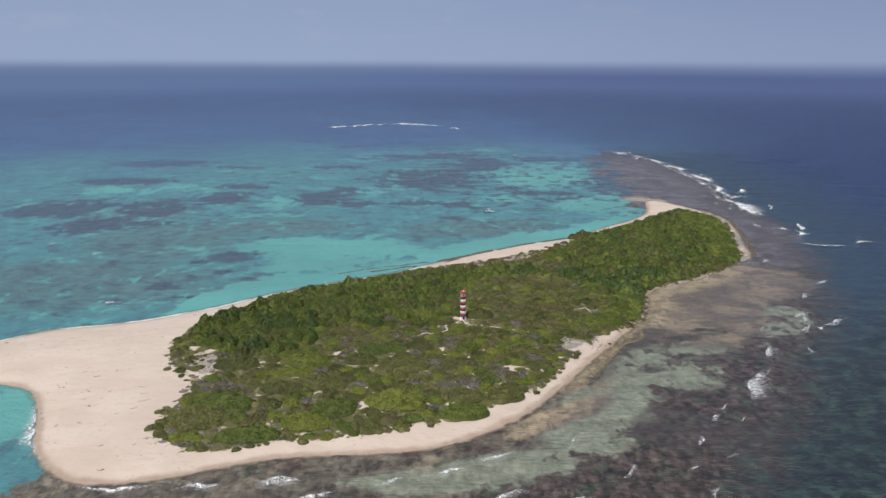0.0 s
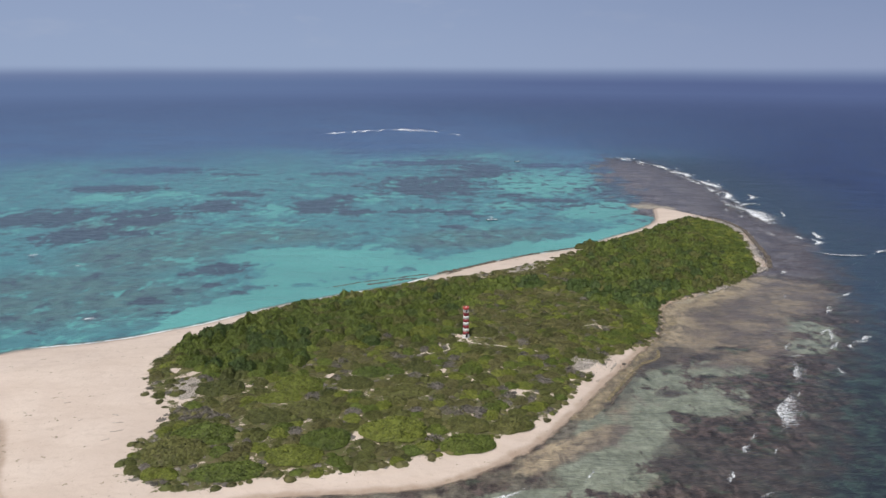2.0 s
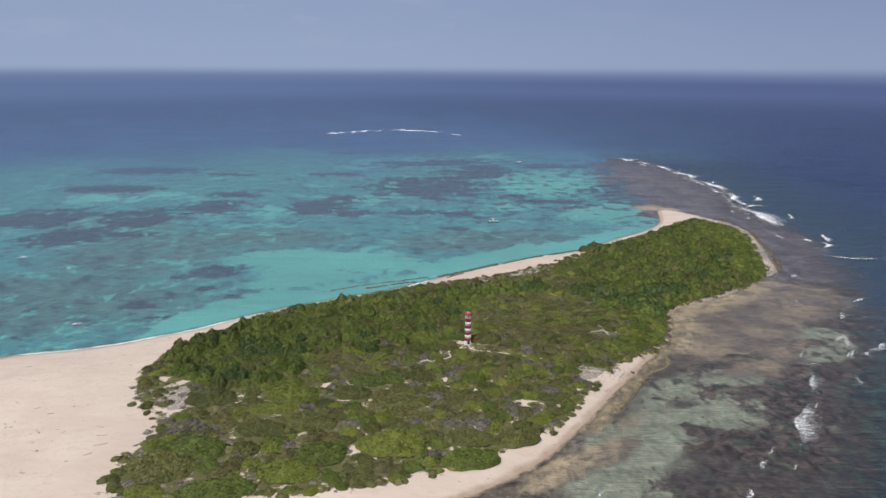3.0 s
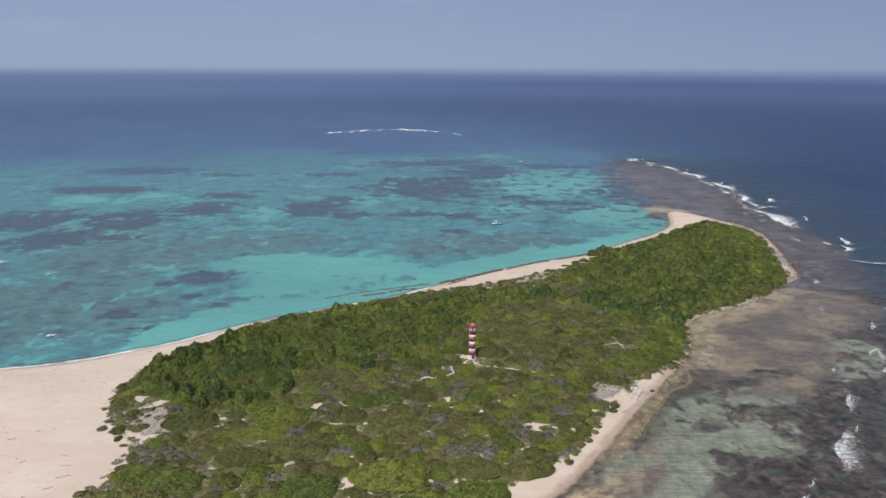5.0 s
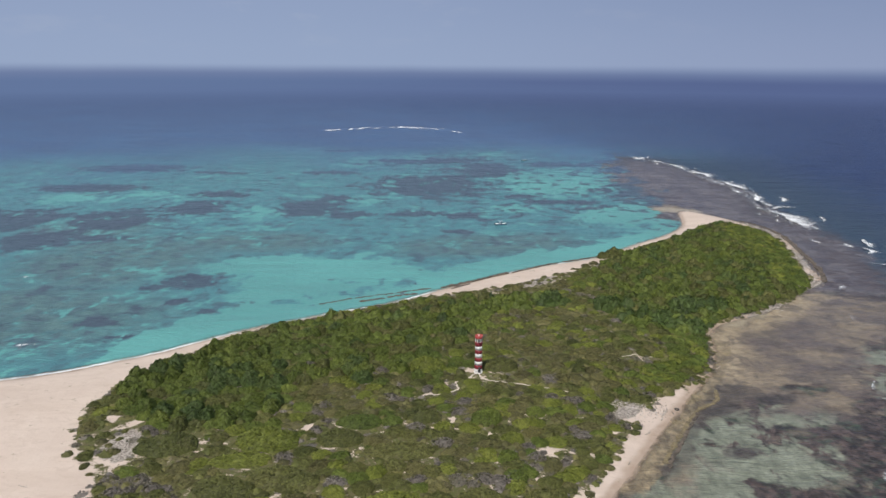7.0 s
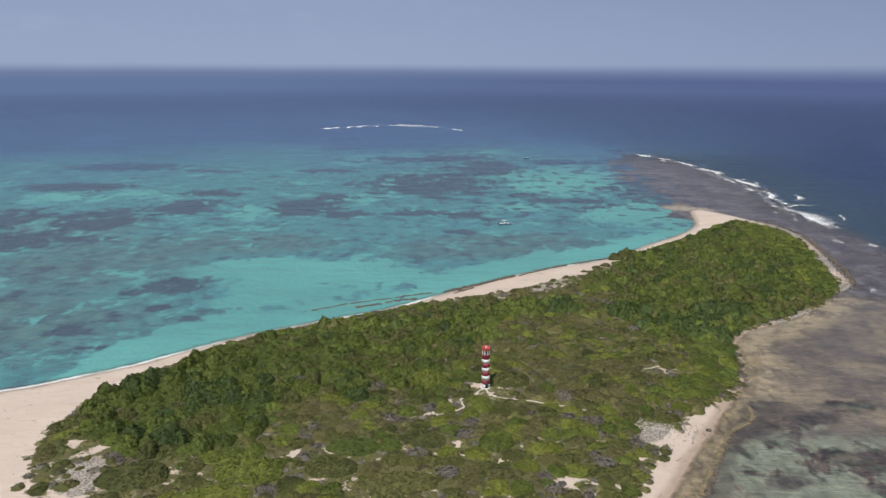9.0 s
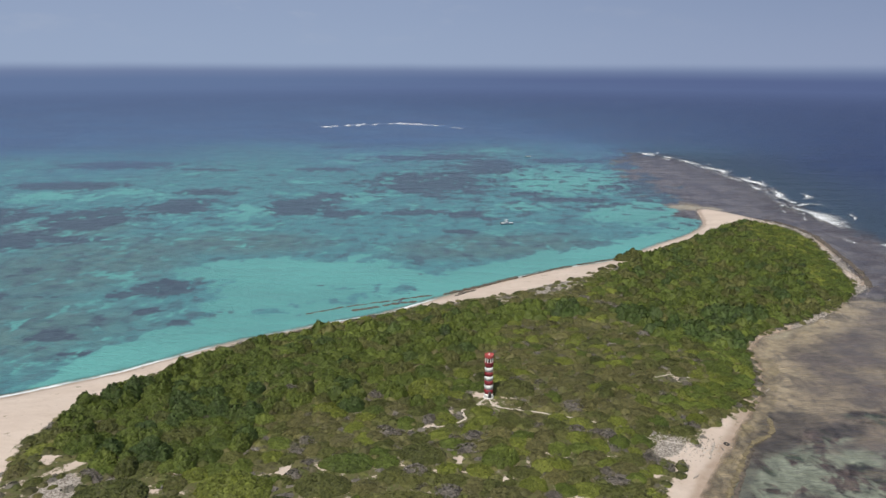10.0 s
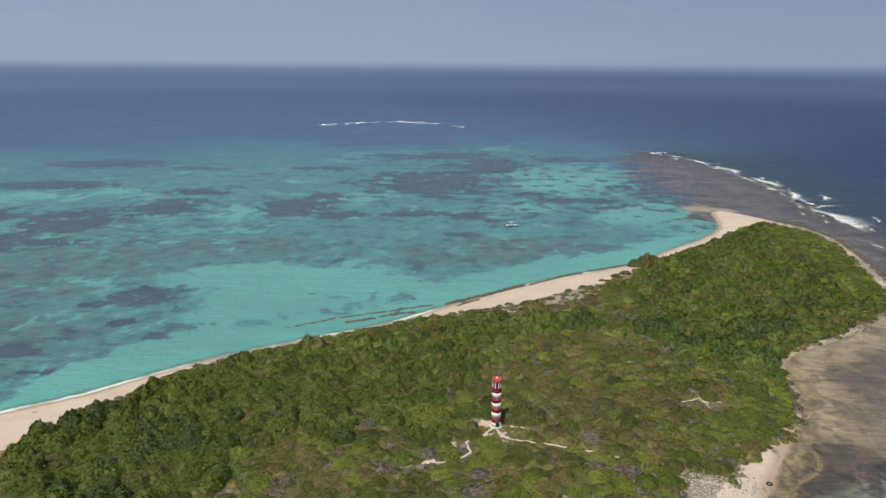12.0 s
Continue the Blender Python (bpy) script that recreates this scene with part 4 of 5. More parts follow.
def joined(name, items, label, category, seed):
    """Plants past counting, joined into one object for each kind and leaf."""
    rng = np.random.RandomState(seed)
    sorts = {}
    for item in items:
        sorts.setdefault((item[0].name, item[1].name), []).append(item)
    for rows in sorts.values():
        vs, qs, ts, count = [], [], [], 0
        for kind, leaf, x, y, sc, tall in rows:
            v, q = kind.shapes[rng.randint(len(kind.shapes))]
            a = rng.uniform(0, 2 * np.pi)
            c, s = math.cos(a), math.sin(a)
            wide = rng.uniform(0.82, 1.22)
            vs.append(np.stack([v[:, 0] * c * wide - v[:, 1] * s / wide, v[:, 0] * s * wide + v[:, 1] * c / wide, v[:, 2] * tall], 1) * sc + (x, y, height_at(x, y) - 0.08))
            qs.append(q + count)
            ts.append(np.full(len(v), rng.uniform()))
            count += len(v)
        tagged(new(name, mesh_np(name, np.concatenate(vs), np.concatenate(qs), rows[0][1], {"tone": np.concatenate(ts)}, True)), label, category, kind="stuff")


# single trees that stand out along the north shore, and shrubs on the open beach
for x, y, sc, tall, leaf in ((-97, 282, 0.95, 1.5, LEAF_DARK), (-101, 277, 0.5, 1.3, LEAF_DARK), (72, 443, 1.35, 1.0, LEAF_OLIVE), (66, 438, 1.0, 1.0, LEAF_OLIVE), (77, 449, 0.8, 0.8, LEAF_GREEN)):
    plant("tree", TREE, leaf, x, y, sc, tall, "tall " + LEAF_WORDS[leaf.name] + " coastal tree at the edge of the beach", "tree", "trees of the island")
for x, y, sc in ((4, 372, 0.9), (17, 378, 1.3), (22, 376, 0.8), (32, 398, 0.55), (38, 402, 0.65), (54, 420, 0.9), (59, 425, 1.0), (47, 413, 0.6)):
    plant("shrub", BUSH, LEAF_DULL, x, y, sc, 0.7, "low dull olive shrub standing alone on beach sand", "shrub", "green shrubs")
for x, y, sc in ((75, 297, 0.7), (77, 304, 0.8), (79, 312, 0.7), (81, 320, 0.7), (83, 328, 0.7)):
    plant("dry_shrub", DEAD, TWIG_GREY, x, y, sc, 0.8, "grey leafless dry shrub at the edge of the beach", "shrub", "dry shrubs")
far_plants = grow()
joined("thicket", far_plants, "dense green coastal thicket over the far end of the island", "thicket", 21)


def footpath(line, width):
    """A trodden ribbon of pale sand with uneven edges."""
    rng = np.random.RandomState(len(line))
    seg = np.concatenate([[0], np.cumsum(np.hypot(*np.diff(line, axis=0).T))])
    t = np.arange(0, seg[-1], 0.5)
    c = np.stack([np.interp(t, seg, line[:, 0]), np.interp(t, seg, line[:, 1])], 1) + 0.25 * np.stack([ripple(t, t, 5), ripple(t, -t, 5)], 1)
    way = np.gradient(c, axis=0)
    way /= np.hypot(*way.T)[:, None]
    side = np.stack([-way[:, 1], way[:, 0]], 1)
    w = width * (0.75 + 0.5 * ripple(t, 0 * t, 6) + rng.uniform(-0.2, 0.2, len(t))).clip(0.3)
    rows = [c + side * (w * k)[:, None] for k in (-1, -0.5, 0, 0.5, 1)]
    v = np.array([(x, y, height_at(x, y) + (0.07 if 0 < k < 4 else -0.05)) for pts in zip(*rows) for k, (x, y) in enumerate(pts)])
    s = Shade("path_sand")
    s.put("Base Color", s.mix(s.step(s.noise(1.5, 5, 0.65), 0.35, 0.65), (0.42, 0.36, 0.30), (0.58, 0.51, 0.44)))
    s.put("Roughness", 0.95)
    tagged(new("footpath", mesh_np("footpath", v, grid_quads(5, len(t)), s.m, None, True)), "narrow ribbon of pale sand for the trodden footpaths and a rubble arc", "path", kind="structure")


for trail, width in zip(TRAILS, (0.35, 0.42, 0.2)):
    footpath(trail, width)


def undergrowth():
    p, rng = scatter(2.2, 8)
    edge, gap = ring_distance(p, SCRUB), open_ground(p)
    gap = np.maximum(gap, np.where(blobs(p[:, 0], p[:, 1], SPARSE) > 0, np.where(rng.uniform(size=len(p)) < 0.5, 1, gap), gap))
    out = []
    for (x, y), e, g, mo in zip(p, edge, gap, blobs(p[:, 0], p[:, 1], MOUNDS)):
        if e < -1.5 or g > 0.25 or rng.uniform() < (0.45 if mo > 0 else 0.25):
            continue
        kind, leaf = (DRY_TUFT, TWIG_GREY) if rng.uniform() < 0.28 else (TUFT, LEAF_DULL if rng.uniform() < 0.55 else LEAF_OLIVE)
        out.append((kind, leaf, x, y, rng.uniform(0.6, 1.3), rng.uniform(0.6, 1.0)))
    return out


joined("undergrowth", undergrowth(), "low olive and grey undergrowth between the shrubs", "undergrowth", 5)


# ---- lighthouse ----
def part(name, bm, mat, parent, label="", smooth=True):
    me = bpy.data.meshes.new(name)
    bm.to_mesh(me)
    bm.free()
    for f in me.polygons:
        f.use_smooth = smooth and len(f.vertices) < 5
    me.materials.append(mat)
    ob = new(name, me)
    ob.parent = parent
    return tagged(ob, label)


def lathe(profile, sides=32):
    """A turned solid from (radius, height) pairs, closed at both ends."""
    bm = bmesh.new()
    rings = [[bm.verts.new((r * math.cos(2 * math.pi * i / sides), r * math.sin(2 * math.pi * i / sides), z)) for i in range(sides)] for r, z in profile]
    for a, b in zip(rings, rings[1:]):
        for i in range(sides):
            bm.faces.new((a[i], a[(i + 1) % sides], b[(i + 1) % sides], b[i]))
    bm.faces.new(rings[0][::-1])
    bm.faces.new(rings[-1])
    return bm


def box(x, y, z, sx, sy, sz, bevel=0.0, turn=0.0):
    bm = bmesh.new()
    bmesh.ops.create_cube(bm, size=1, matrix=pose(x, y, z, 0, 0, turn) @ Matrix.Diagonal((sx, sy, sz, 1)))
    if bevel:
        bmesh.ops.bevel(bm, geom=bm.edges[:], offset=bevel, segments=2, affect="EDGES")
    return bm


def paint(name, colour, worn, rough=0.6):
    s = Shade(name)
    streak = s.noise(1.6, 5, 0.65, stretch=(1, 1, 0.25))
    col = s.mix(s.step(streak, 0.52, 0.72, 0, 0.55), colour, worn)
    col = s.mix(s.step(s.noise(9, 4), 0.55, 0.75, 0, 0.3), col, worn)
    s.put("Base Color", col)
    s.put("Roughness", rough)
    s.bump(s.noise(14, 4), 0.25, 0.02)
    return s.m


WHITE_PAINT = paint("white_paint", (0.72, 0.70, 0.66), (0.48, 0.43, 0.38))
RED_PAINT = paint("red_paint", (0.235, 0.018, 0.026), (0.32, 0.09, 0.08))
FADED_RED = paint("faded_red_paint", (0.40, 0.060, 0.052), (0.58, 0.36, 0.33))
DARK_IRON = paint("dark_iron", (0.03, 0.028, 0.028), (0.09, 0.05, 0.03), 0.6)

LIGHT_X, LIGHT_Y = 0.0, 287.0


def lighthouse():
    root = tagged(new("lighthouse"), "round lighthouse tower with red and white bands on a pale slab", "lighthouse")
    root.scale = (1, 1, 0.94)
    root.location = (LIGHT_X, LIGHT_Y, height_at(LIGHT_X, LIGHT_Y) - 0.02)
    part("footing", lathe([(1.42, -0.4), (1.42, 0.22), (1.36, 0.28), (1.20, 0.28)]), WHITE_PAINT, root, "white concrete footing")
    cuts = [0.28, 1.37, 2.7, 4.0, 5.3, 6.6, 7.85, 9.2, 10.35]

    def r(z):
        return 1.18 - 0.012 * z
    for i, (a, b) in enumerate(zip(cuts, cuts[1:])):
        part("band", lathe([(r(a), a), (r(b), b)]), RED_PAINT if i % 2 else WHITE_PAINT, root, "dark red painted band" if i % 2 else "white painted band")
    part("gallery_floor", lathe([(1.06, 10.35), (1.24, 10.42), (1.24, 10.56), (1.0, 10.56)]), RED_PAINT, root, "red gallery ledge")
    for i in range(8):
        a = 2 * math.pi * (i + 0.5) / 8
        part("pillar", box(1.0 * math.cos(a), 1.0 * math.sin(a), 11.2, 0.16, 0.30, 1.35, 0.02, math.degrees(a)), WHITE_PAINT, root, smooth=False)
    # near-black drum: the shade inside the openings is put into its colour
    part("lamp_room", lathe([(0.62, 10.56), (0.62, 11.85)]), DARK_IRON, root, "lamp room drum, coloured dark for the shade between the pillars")
    part("cornice", lathe([(1.0, 11.8), (1.14, 11.9), (1.18, 12.0), (1.18, 12.78), (1.1, 12.84), (1.06, 12.6), (0.3, 12.6)]), FADED_RED, root, "faded red roof slab with a raised rim")
    part("lamp", lathe([(0.2, 12.6), (0.2, 12.85), (0.13, 12.9), (0.13, 13.05), (0.05, 13.1)]), WHITE_PAINT, root, "small white lamp housing")
    part("doorway", box(0.25, -r(1.0) - 0.0, 1.25, 0.75, 0.12, 1.9, 0.02), DARK_IRON, root, "dark metal door")
    return root


lighthouse()


# ---- surf ----
def foam_material():
    s = Shade("foam")
    rim = s.attr("rim")
    lace = s.math("ADD", s.math("MULTIPLY_ADD", s.noise(1.1, 8, 0.78, distort=1.0), 2.0, -0.5), s.math("MULTIPLY", s.noise(0.12, 3), 0.45))
    thick = s.step(s.math("ADD", lace, s.math("MULTIPLY", rim, 0.62)), 1.0, 1.5)
    s.put("Base Color", (0.80, 0.82, 0.82))
    s.put("Roughness", 0.9)
    s.put("Alpha", thick)
    s.bump(s.noise(1.5, 4), 0.6, 0.3)
    return s.m


FOAM = foam_material()


def breaker(points, width, swell=0.5, lean=1.0, thick=1.0):
    """A strip of foam along a breaking crest: a steep white lip, and a sheet of lace trailing behind it."""
    line = curve_through(points, False, 8)
    seg = np.concatenate([[0], np.cumsum(np.hypot(*np.diff(line, axis=0).T))])
    n = max(10, int(seg[-1] / max(0.8, width / 8)))
    t = np.linspace(0, seg[-1], n)
    c = np.stack([np.interp(t, seg, line[:, 0]), np.interp(t, seg, line[:, 1])], 1)
    way = np.gradient(c, axis=0)
    way /= np.hypot(*way.T)[:, None]
    side = np.stack([way[:, 1], -way[:, 0]], 1) * lean
    wob = width * (0.75 + 0.35 * ripple(c[:, 0], c[:, 1], width * 4)) * (0.35 + 0.65 * np.sin(np.linspace(0.05, math.pi - 0.05, n)))
    m = 9
    u = np.linspace(0, 1, m)
    p = c[:, None, :] + side[:, None, :] * (wob[:, None] * u[None, :])[:, :, None]
    p += side[:, None, :] * (0.12 * width * ripple(c[:, 0] + 7, c[:, 1], width * 1.5))[:, None, None]
    z = 0.06 + swell * np.exp(-((u - 0.14) / 0.12) ** 2)[None, :] * np.sin(np.linspace(0.1, math.pi - 0.1, n))[:, None]
    rim = np.where(u < 0.14, u / 0.14, 1 - 0.92 * (u - 0.14) / 0.86)[None, :] * np.sin(np.linspace(0.0, math.pi, n))[:, None] ** 0.5
    v = np.concatenate([p, z[:, :, None]], 2).reshape(-1, 3)
    me = mesh_np("breaking_wave", v, grid_quads(m, n), FOAM, {"rim": rim.ravel() * thick}, True)
    ob = new("breaking_wave", me)
    return tagged(ob, "white foaming crest of a wave breaking over shallow reef", "wave", "breaking waves")


# crests of breaking waves: the line, its width, and the side to which the foam trails
SOUTH_SURF = [
    ([(-44, 160), (-36, 164), (-30, 166)], 3, 1),
    ([(20, 160), (28, 164), (34, 166)], 4, 1),
    ([(6, 163), (12, 166), (18, 168)], 3, 1),
    ([(-74, 165), (-68, 167), (-60, 168)], 4, 1),
    ([(-24, 168), (-18, 171), (-13, 172)], 5, 1),
    ([(-55, 168), (-48, 171), (-40, 172)], 6, 1),
    ([(-10, 172), (-4, 176), (2, 178)], 2.6, 1),
    ([(41, 173), (44, 177), (47, 182)], 2.4, 1),
]
NEAR_SURF = [
    ([(2, 181), (10, 184), (17, 189)], 2.5, 1),
    ([(29, 189), (31, 193), (34, 198)], 1.6, 1),
    ([(74, 205), (76, 209), (79, 212)], 2.5, 1),
    ([(80, 214), (82, 217), (84, 219)], 2, 1),
    ([(88, 218), (93, 229), (99, 240), (106, 248)], 9, 1),
    ([(108, 253), (113, 264), (116, 274)], 6, 1),
    ([(126, 260), (129, 265), (132, 270)], 3.5, 1),
    ([(118, 282), (120, 288), (124, 292)], 2, 1),
]
EAST_SURF = [
    ([(134, 284), (137, 288), (141, 291)], 2.2, 1),
    ([(146, 290), (152, 297), (160, 303)], 5, 1),
    ([(139, 292), (142, 301), (147, 310)], 4, 1),
    ([(138, 300), (142, 305), (147, 309)], 2, 1),
    ([(-160, 308), (-156, 311), (-151, 311)], 3, 1),
    ([(152, 322), (155, 331), (161, 341)], 3.5, 1),
    ([(143, 345), (146, 352), (147, 358)], 1.6, 1),
    ([(170, 350), (175, 356), (181, 360)], 3, 1),
]
REEF_SURF = [
    ([(160, 390), (162, 394), (166, 398)], 3, 1),
    ([(-206, 392), (-204, 394), (-201, 394)], 2, 1),
    ([(-243, 414), (-240, 416), (-236, 416)], 3, 1),
    ([(232, 436), (240, 440), (248, 440)], 3.5, -1),
    ([(196, 438), (205, 430), (216, 428), (226, 432)], 6, -1),
    ([(206, 455), (210, 464), (212, 474)], 4, 1),
    ([(214, 470), (218, 484), (221, 498)], 5, 1),
    ([(201, 512), (203, 535), (202, 560), (204, 588)], 12, 1),
]
OUTER_SURF = [
    ([(222, 540), (226, 550), (229, 562)], 4, 1),
    ([(206, 582), (216, 588), (232, 592)], 8, -1),
    ([(206, 600), (212, 625), (216, 655)], 11, 1),
    ([(222, 610), (230, 622), (234, 640)], 5, 1),
    ([(216, 660), (215, 690), (211, 722)], 9, 1),
    ([(212, 728), (210, 755), (206, 780)], 9, 1),
    ([(205, 785), (201, 812), (195, 842)], 9, 1),
    ([(192, 850), (183, 872), (170, 896)], 8, 1),
]
for pts, width, lean in SOUTH_SURF + NEAR_SURF + EAST_SURF + REEF_SURF + OUTER_SURF:
    outer = 420 < pts[0][1] < 1000
    breaker(pts, width * (2.0 if outer else 1.4), 0.35 + 0.02 * width, lean, 1.6 if pts[0][1] > 1000 else 1.2 if pts[0][1] > 420 else 0.9)
breaker([(203, 498), (203, 540), (205, 590), (211, 630), (216, 660), (213, 710), (208, 770), (200, 830), (186, 868), (178, 885)], 18, 0.4, 1, 0.58)
breaker([(196, 470), (203, 530), (205, 590), (211, 630), (216, 660), (213, 710), (208, 770), (200, 830), (186, 868), (178, 885)], 16, 0.15, -1, 0.68)


def broken_surf(points, count, stray, length, width, lean, thick, seed):
    """Many short breakers, strewn along a line."""
    rng = np.random.RandomState(seed)
    line = curve_through(points, False, 10)
    for k in sorted(rng.uniform(0, len(line) - 2, count)):
        p, q = line[int(k)], line[int(k) + 1]
        way = (q - p) / np.hypot(*(q - p))
        c = p + (k - int(k)) * (q - p) + rng.normal(size=2) * stray
        turn = rng.normal() * 0.25
        way = np.array([way[0] * math.cos(turn) - way[1] * math.sin(turn), way[0] * math.sin(turn) + way[1] * math.cos(turn)]) * length * rng.uniform(0.5, 1.5)
        bow = np.array([way[1], -way[0]]) * rng.uniform(-0.2, 0.2)
        breaker([tuple(c - way / 2), tuple(c + bow), tuple(c + way / 2)], width * rng.uniform(0.6, 1.5), 0.5, lean, thick * rng.uniform(0.85, 1.15))


broken_surf([(-215, 1205), (-190, 1222), (-165, 1250), (-130, 1268), (-100, 1276), (-76, 1268), (-56, 1245), (-36, 1208), (4, 1174)], 30, 8.0, 22, 9, 1, 1.25, 16)
broken_surf([(206, 470), (203, 530), (207, 590), (213, 630), (218, 660), (215, 710), (210, 770), (202, 830), (188, 868), (182, 880)], 36, 6.0, 13, 4.5, -1, 1.05, 9)
broken_surf([(60, 172), (84, 208), (104, 244), (124, 272), (150, 300)], 10, 4.0, 7, 2.6, -1, 0.95, 12)
for pts, width, lean in (([(-114, 175), (-121, 189), (-128, 202), (-135, 212)], 7, -1), ([(-102, 166), (-92, 164.5), (-82, 166), (-73, 169)], 4, 1)):
    tagged(breaker(pts, width, 0.2, lean), "thin white wash running up the sand beach", "wave", "breaking waves")


# ---- beach rock ledges ----
def rock_material(name, moss, low=(0.055, 0.045, 0.036), high=(0.15, 0.12, 0.09)):
    s = Shade(name)
    col = s.mix(s.step(s.noise(0.8, 6, 0.7), 0.35, 0.65), low, high)
    s.put("Base Color", s.mix(s.step(s.noise(6, 4), 0.5, 0.75, 0, 0.5), col, moss))
    s.put("Roughness", 0.85)
    s.bump(s.noise(2.5, 6, 0.7), 0.8, 0.15)
    return s.m


ROCK = rock_material("beach_rock", (0.20, 0.17, 0.13))
ALGAE_ROCK = rock_material("algae_rock", (0.26, 0.21, 0.11), (0.120, 0.098, 0.062), (0.230, 0.186, 0.100))


def slab(rng, sx, sy, sz):
    """One broken plate of rock with a ragged outline."""
    bm = bmesh.new()
    n = 9
    ring = [(sx * (0.8 + 0.3 * rng.uniform()) * math.cos(2 * math.pi * i / n), sy * (0.8 + 0.3 * rng.uniform()) * math.sin(2 * math.pi * i / n)) for i in range(n)]
    low = [bm.verts.new((1.06 * x, 1.06 * y, -0.4)) for x, y in ring]
    top = [bm.verts.new((0.96 * x, 0.96 * y, sz * rng.uniform(0.7, 1.1))) for x, y in ring]
    mid = bm.verts.new((0, 0, sz))
    for i in range(n):
        j = (i + 1) % n
        bm.faces.new((low[i], low[j], top[j], top[i]))
        bm.faces.new((top[i], top[j], mid))
    return bm


def ledge(points, step, wide, tall, z, label, rock=ROCK):
    rng = np.random.RandomState(len(points) * 7 + int(step * 10))
    line = curve_through(points, False, 10)
    seg = np.concatenate([[0], np.cumsum(np.hypot(*np.diff(line, axis=0).T))])
    root = tagged(new("rock_ledge"), label, "rock")
    root.location = (*line[0], 0)
    t = 0.0
    while t < seg[-1]:
        x, y = np.interp(t, seg, line[:, 0]), np.interp(t, seg, line[:, 1])
        x2, y2 = np.interp(t + 0.5, seg, line[:, 0]), np.interp(t + 0.5, seg, line[:, 1])
        ob = part("slab", slab(rng, step * rng.uniform(0.5, 0.8), wide * rng.uniform(0.6, 1.2), tall * rng.uniform(0.6, 1.2)), rock, root, smooth=False)
        ob.matrix_local = pose(x - line[0][0], y - line[0][1] + rng.uniform(-0.4, 0.4), z, rng.uniform(-4, 4), rng.uniform(-4, 4), math.degrees(math.atan2(y2 - y, x2 - x)))
        t += step * rng.uniform(0.7, 1.2)
    return root


ledge([(-13, 386), (-3, 394), (10, 405), (17, 411)], 2.4, 0.9, 0.5, 0.1, "dark broken beach rock ledge along the waterline")
ledge([(19, 412), (34, 425), (42, 430)], 2.0, 0.55, 0.35, 0.1, "dark broken beach rock ledge along the waterline")
ledge([(46, 433), (58, 440), (72, 450)], 2.4, 0.6, 0.35, 0.1, "low dark beach rock ledge along the waterline")
ledge([(-9, 383), (-5, 387), (-1, 390)], 2.2, 0.7, 0.4, 0.5, "short dark rock ledge in the beach sand")
ledge([(-62, 361), (-48, 370), (-30, 379), (-18, 385)], 3.4, 0.8, 0.14, -0.05, "long dark rock ledge awash in the shallows")
ledge([(-46, 365), (-34, 372), (-24, 377)], 3.4, 1.2, 0.16, -0.05, "dark rock ledge awash in the shallows")

ledge([(71, 281), (69, 274.5), (62, 268.5), (55.5, 258), (51, 250)], 1.5, 0.8, 0.3, -0.03, "yellowish algae covered rock ridge awash off the beach", ALGAE_ROCK)
ledge([(50, 248.5), (47, 243), (44.5, 238)], 1.4, 0.9, 0.28, -0.03, "yellowish algae covered rock ridge awash off the beach", ALGAE_ROCK)
ledge([(61, 266), (55, 255), (48.5, 243), (45, 236)], 1.9, 0.6, 0.2, -0.03, "low dark rock ridge awash off the beach")
ledge([(160, 404), (167, 425), (174, 462), (180, 498)], 3.0, 1.7, 0.5, -0.05, "dark brown reef rock along the stony shore")
ledge([(180, 500), (178, 524), (170, 541)], 3.0, 1.2, 0.4, -0.05, "dark brown reef rock along the stony shore")


# ---- boats ----
HULL = paint("boat_white", (0.70, 0.71, 0.70), (0.5, 0.5, 0.48), 0.35)
HULL_DARK = paint("boat_blue", (0.03, 0.07, 0.13), (0.05, 0.09, 0.13), 0.4)
GLASS_DARK = paint("boat_glass", (0.02, 0.025, 0.03), (0.04, 0.05, 0.06), 0.15)


def hull(length, beam, low, high, inner):
    """A boat's shell between two heights, pointed at the bow and open on top."""
    bm = bmesh.new()
    n = 12
    rows = []
    for k, z in enumerate((low, high)):
        ring = []
        for i in range(n + 1):
            u = i / n
            w = beam / 2 * (0.78 if k == 0 else 1) * (1 - max(0, (u - 0.45) / 0.55) ** 2.2)
            ring.append((length * (u - 0.5) * (0.95 if k == 0 else 1), w, z + 0.35 * max(0, u - 0.5) ** 2 * (k == 1)))
        rows.append([bm.verts.new(p) for p in ring] + [bm.verts.new((x, -y, z)) for x, y, z in reversed(ring[:-1])])
    m = len(rows[0])
    for i in range(m):
        bm.faces.new((rows[0][i], rows[0][(i + 1) % m], rows[1][(i + 1) % m], rows[1][i]))
    bm.faces.new(rows[0][::-1])
    deck = [bm.verts.new((v.co.x * 0.93, v.co.y * 0.86, v.co.z - inner)) for v in rows[1]]
    for i in range(m):
        bm.faces.new((rows[1][i], rows[1][(i + 1) % m], deck[(i + 1) % m], deck[i]))
    bm.faces.new(deck)
    return bm


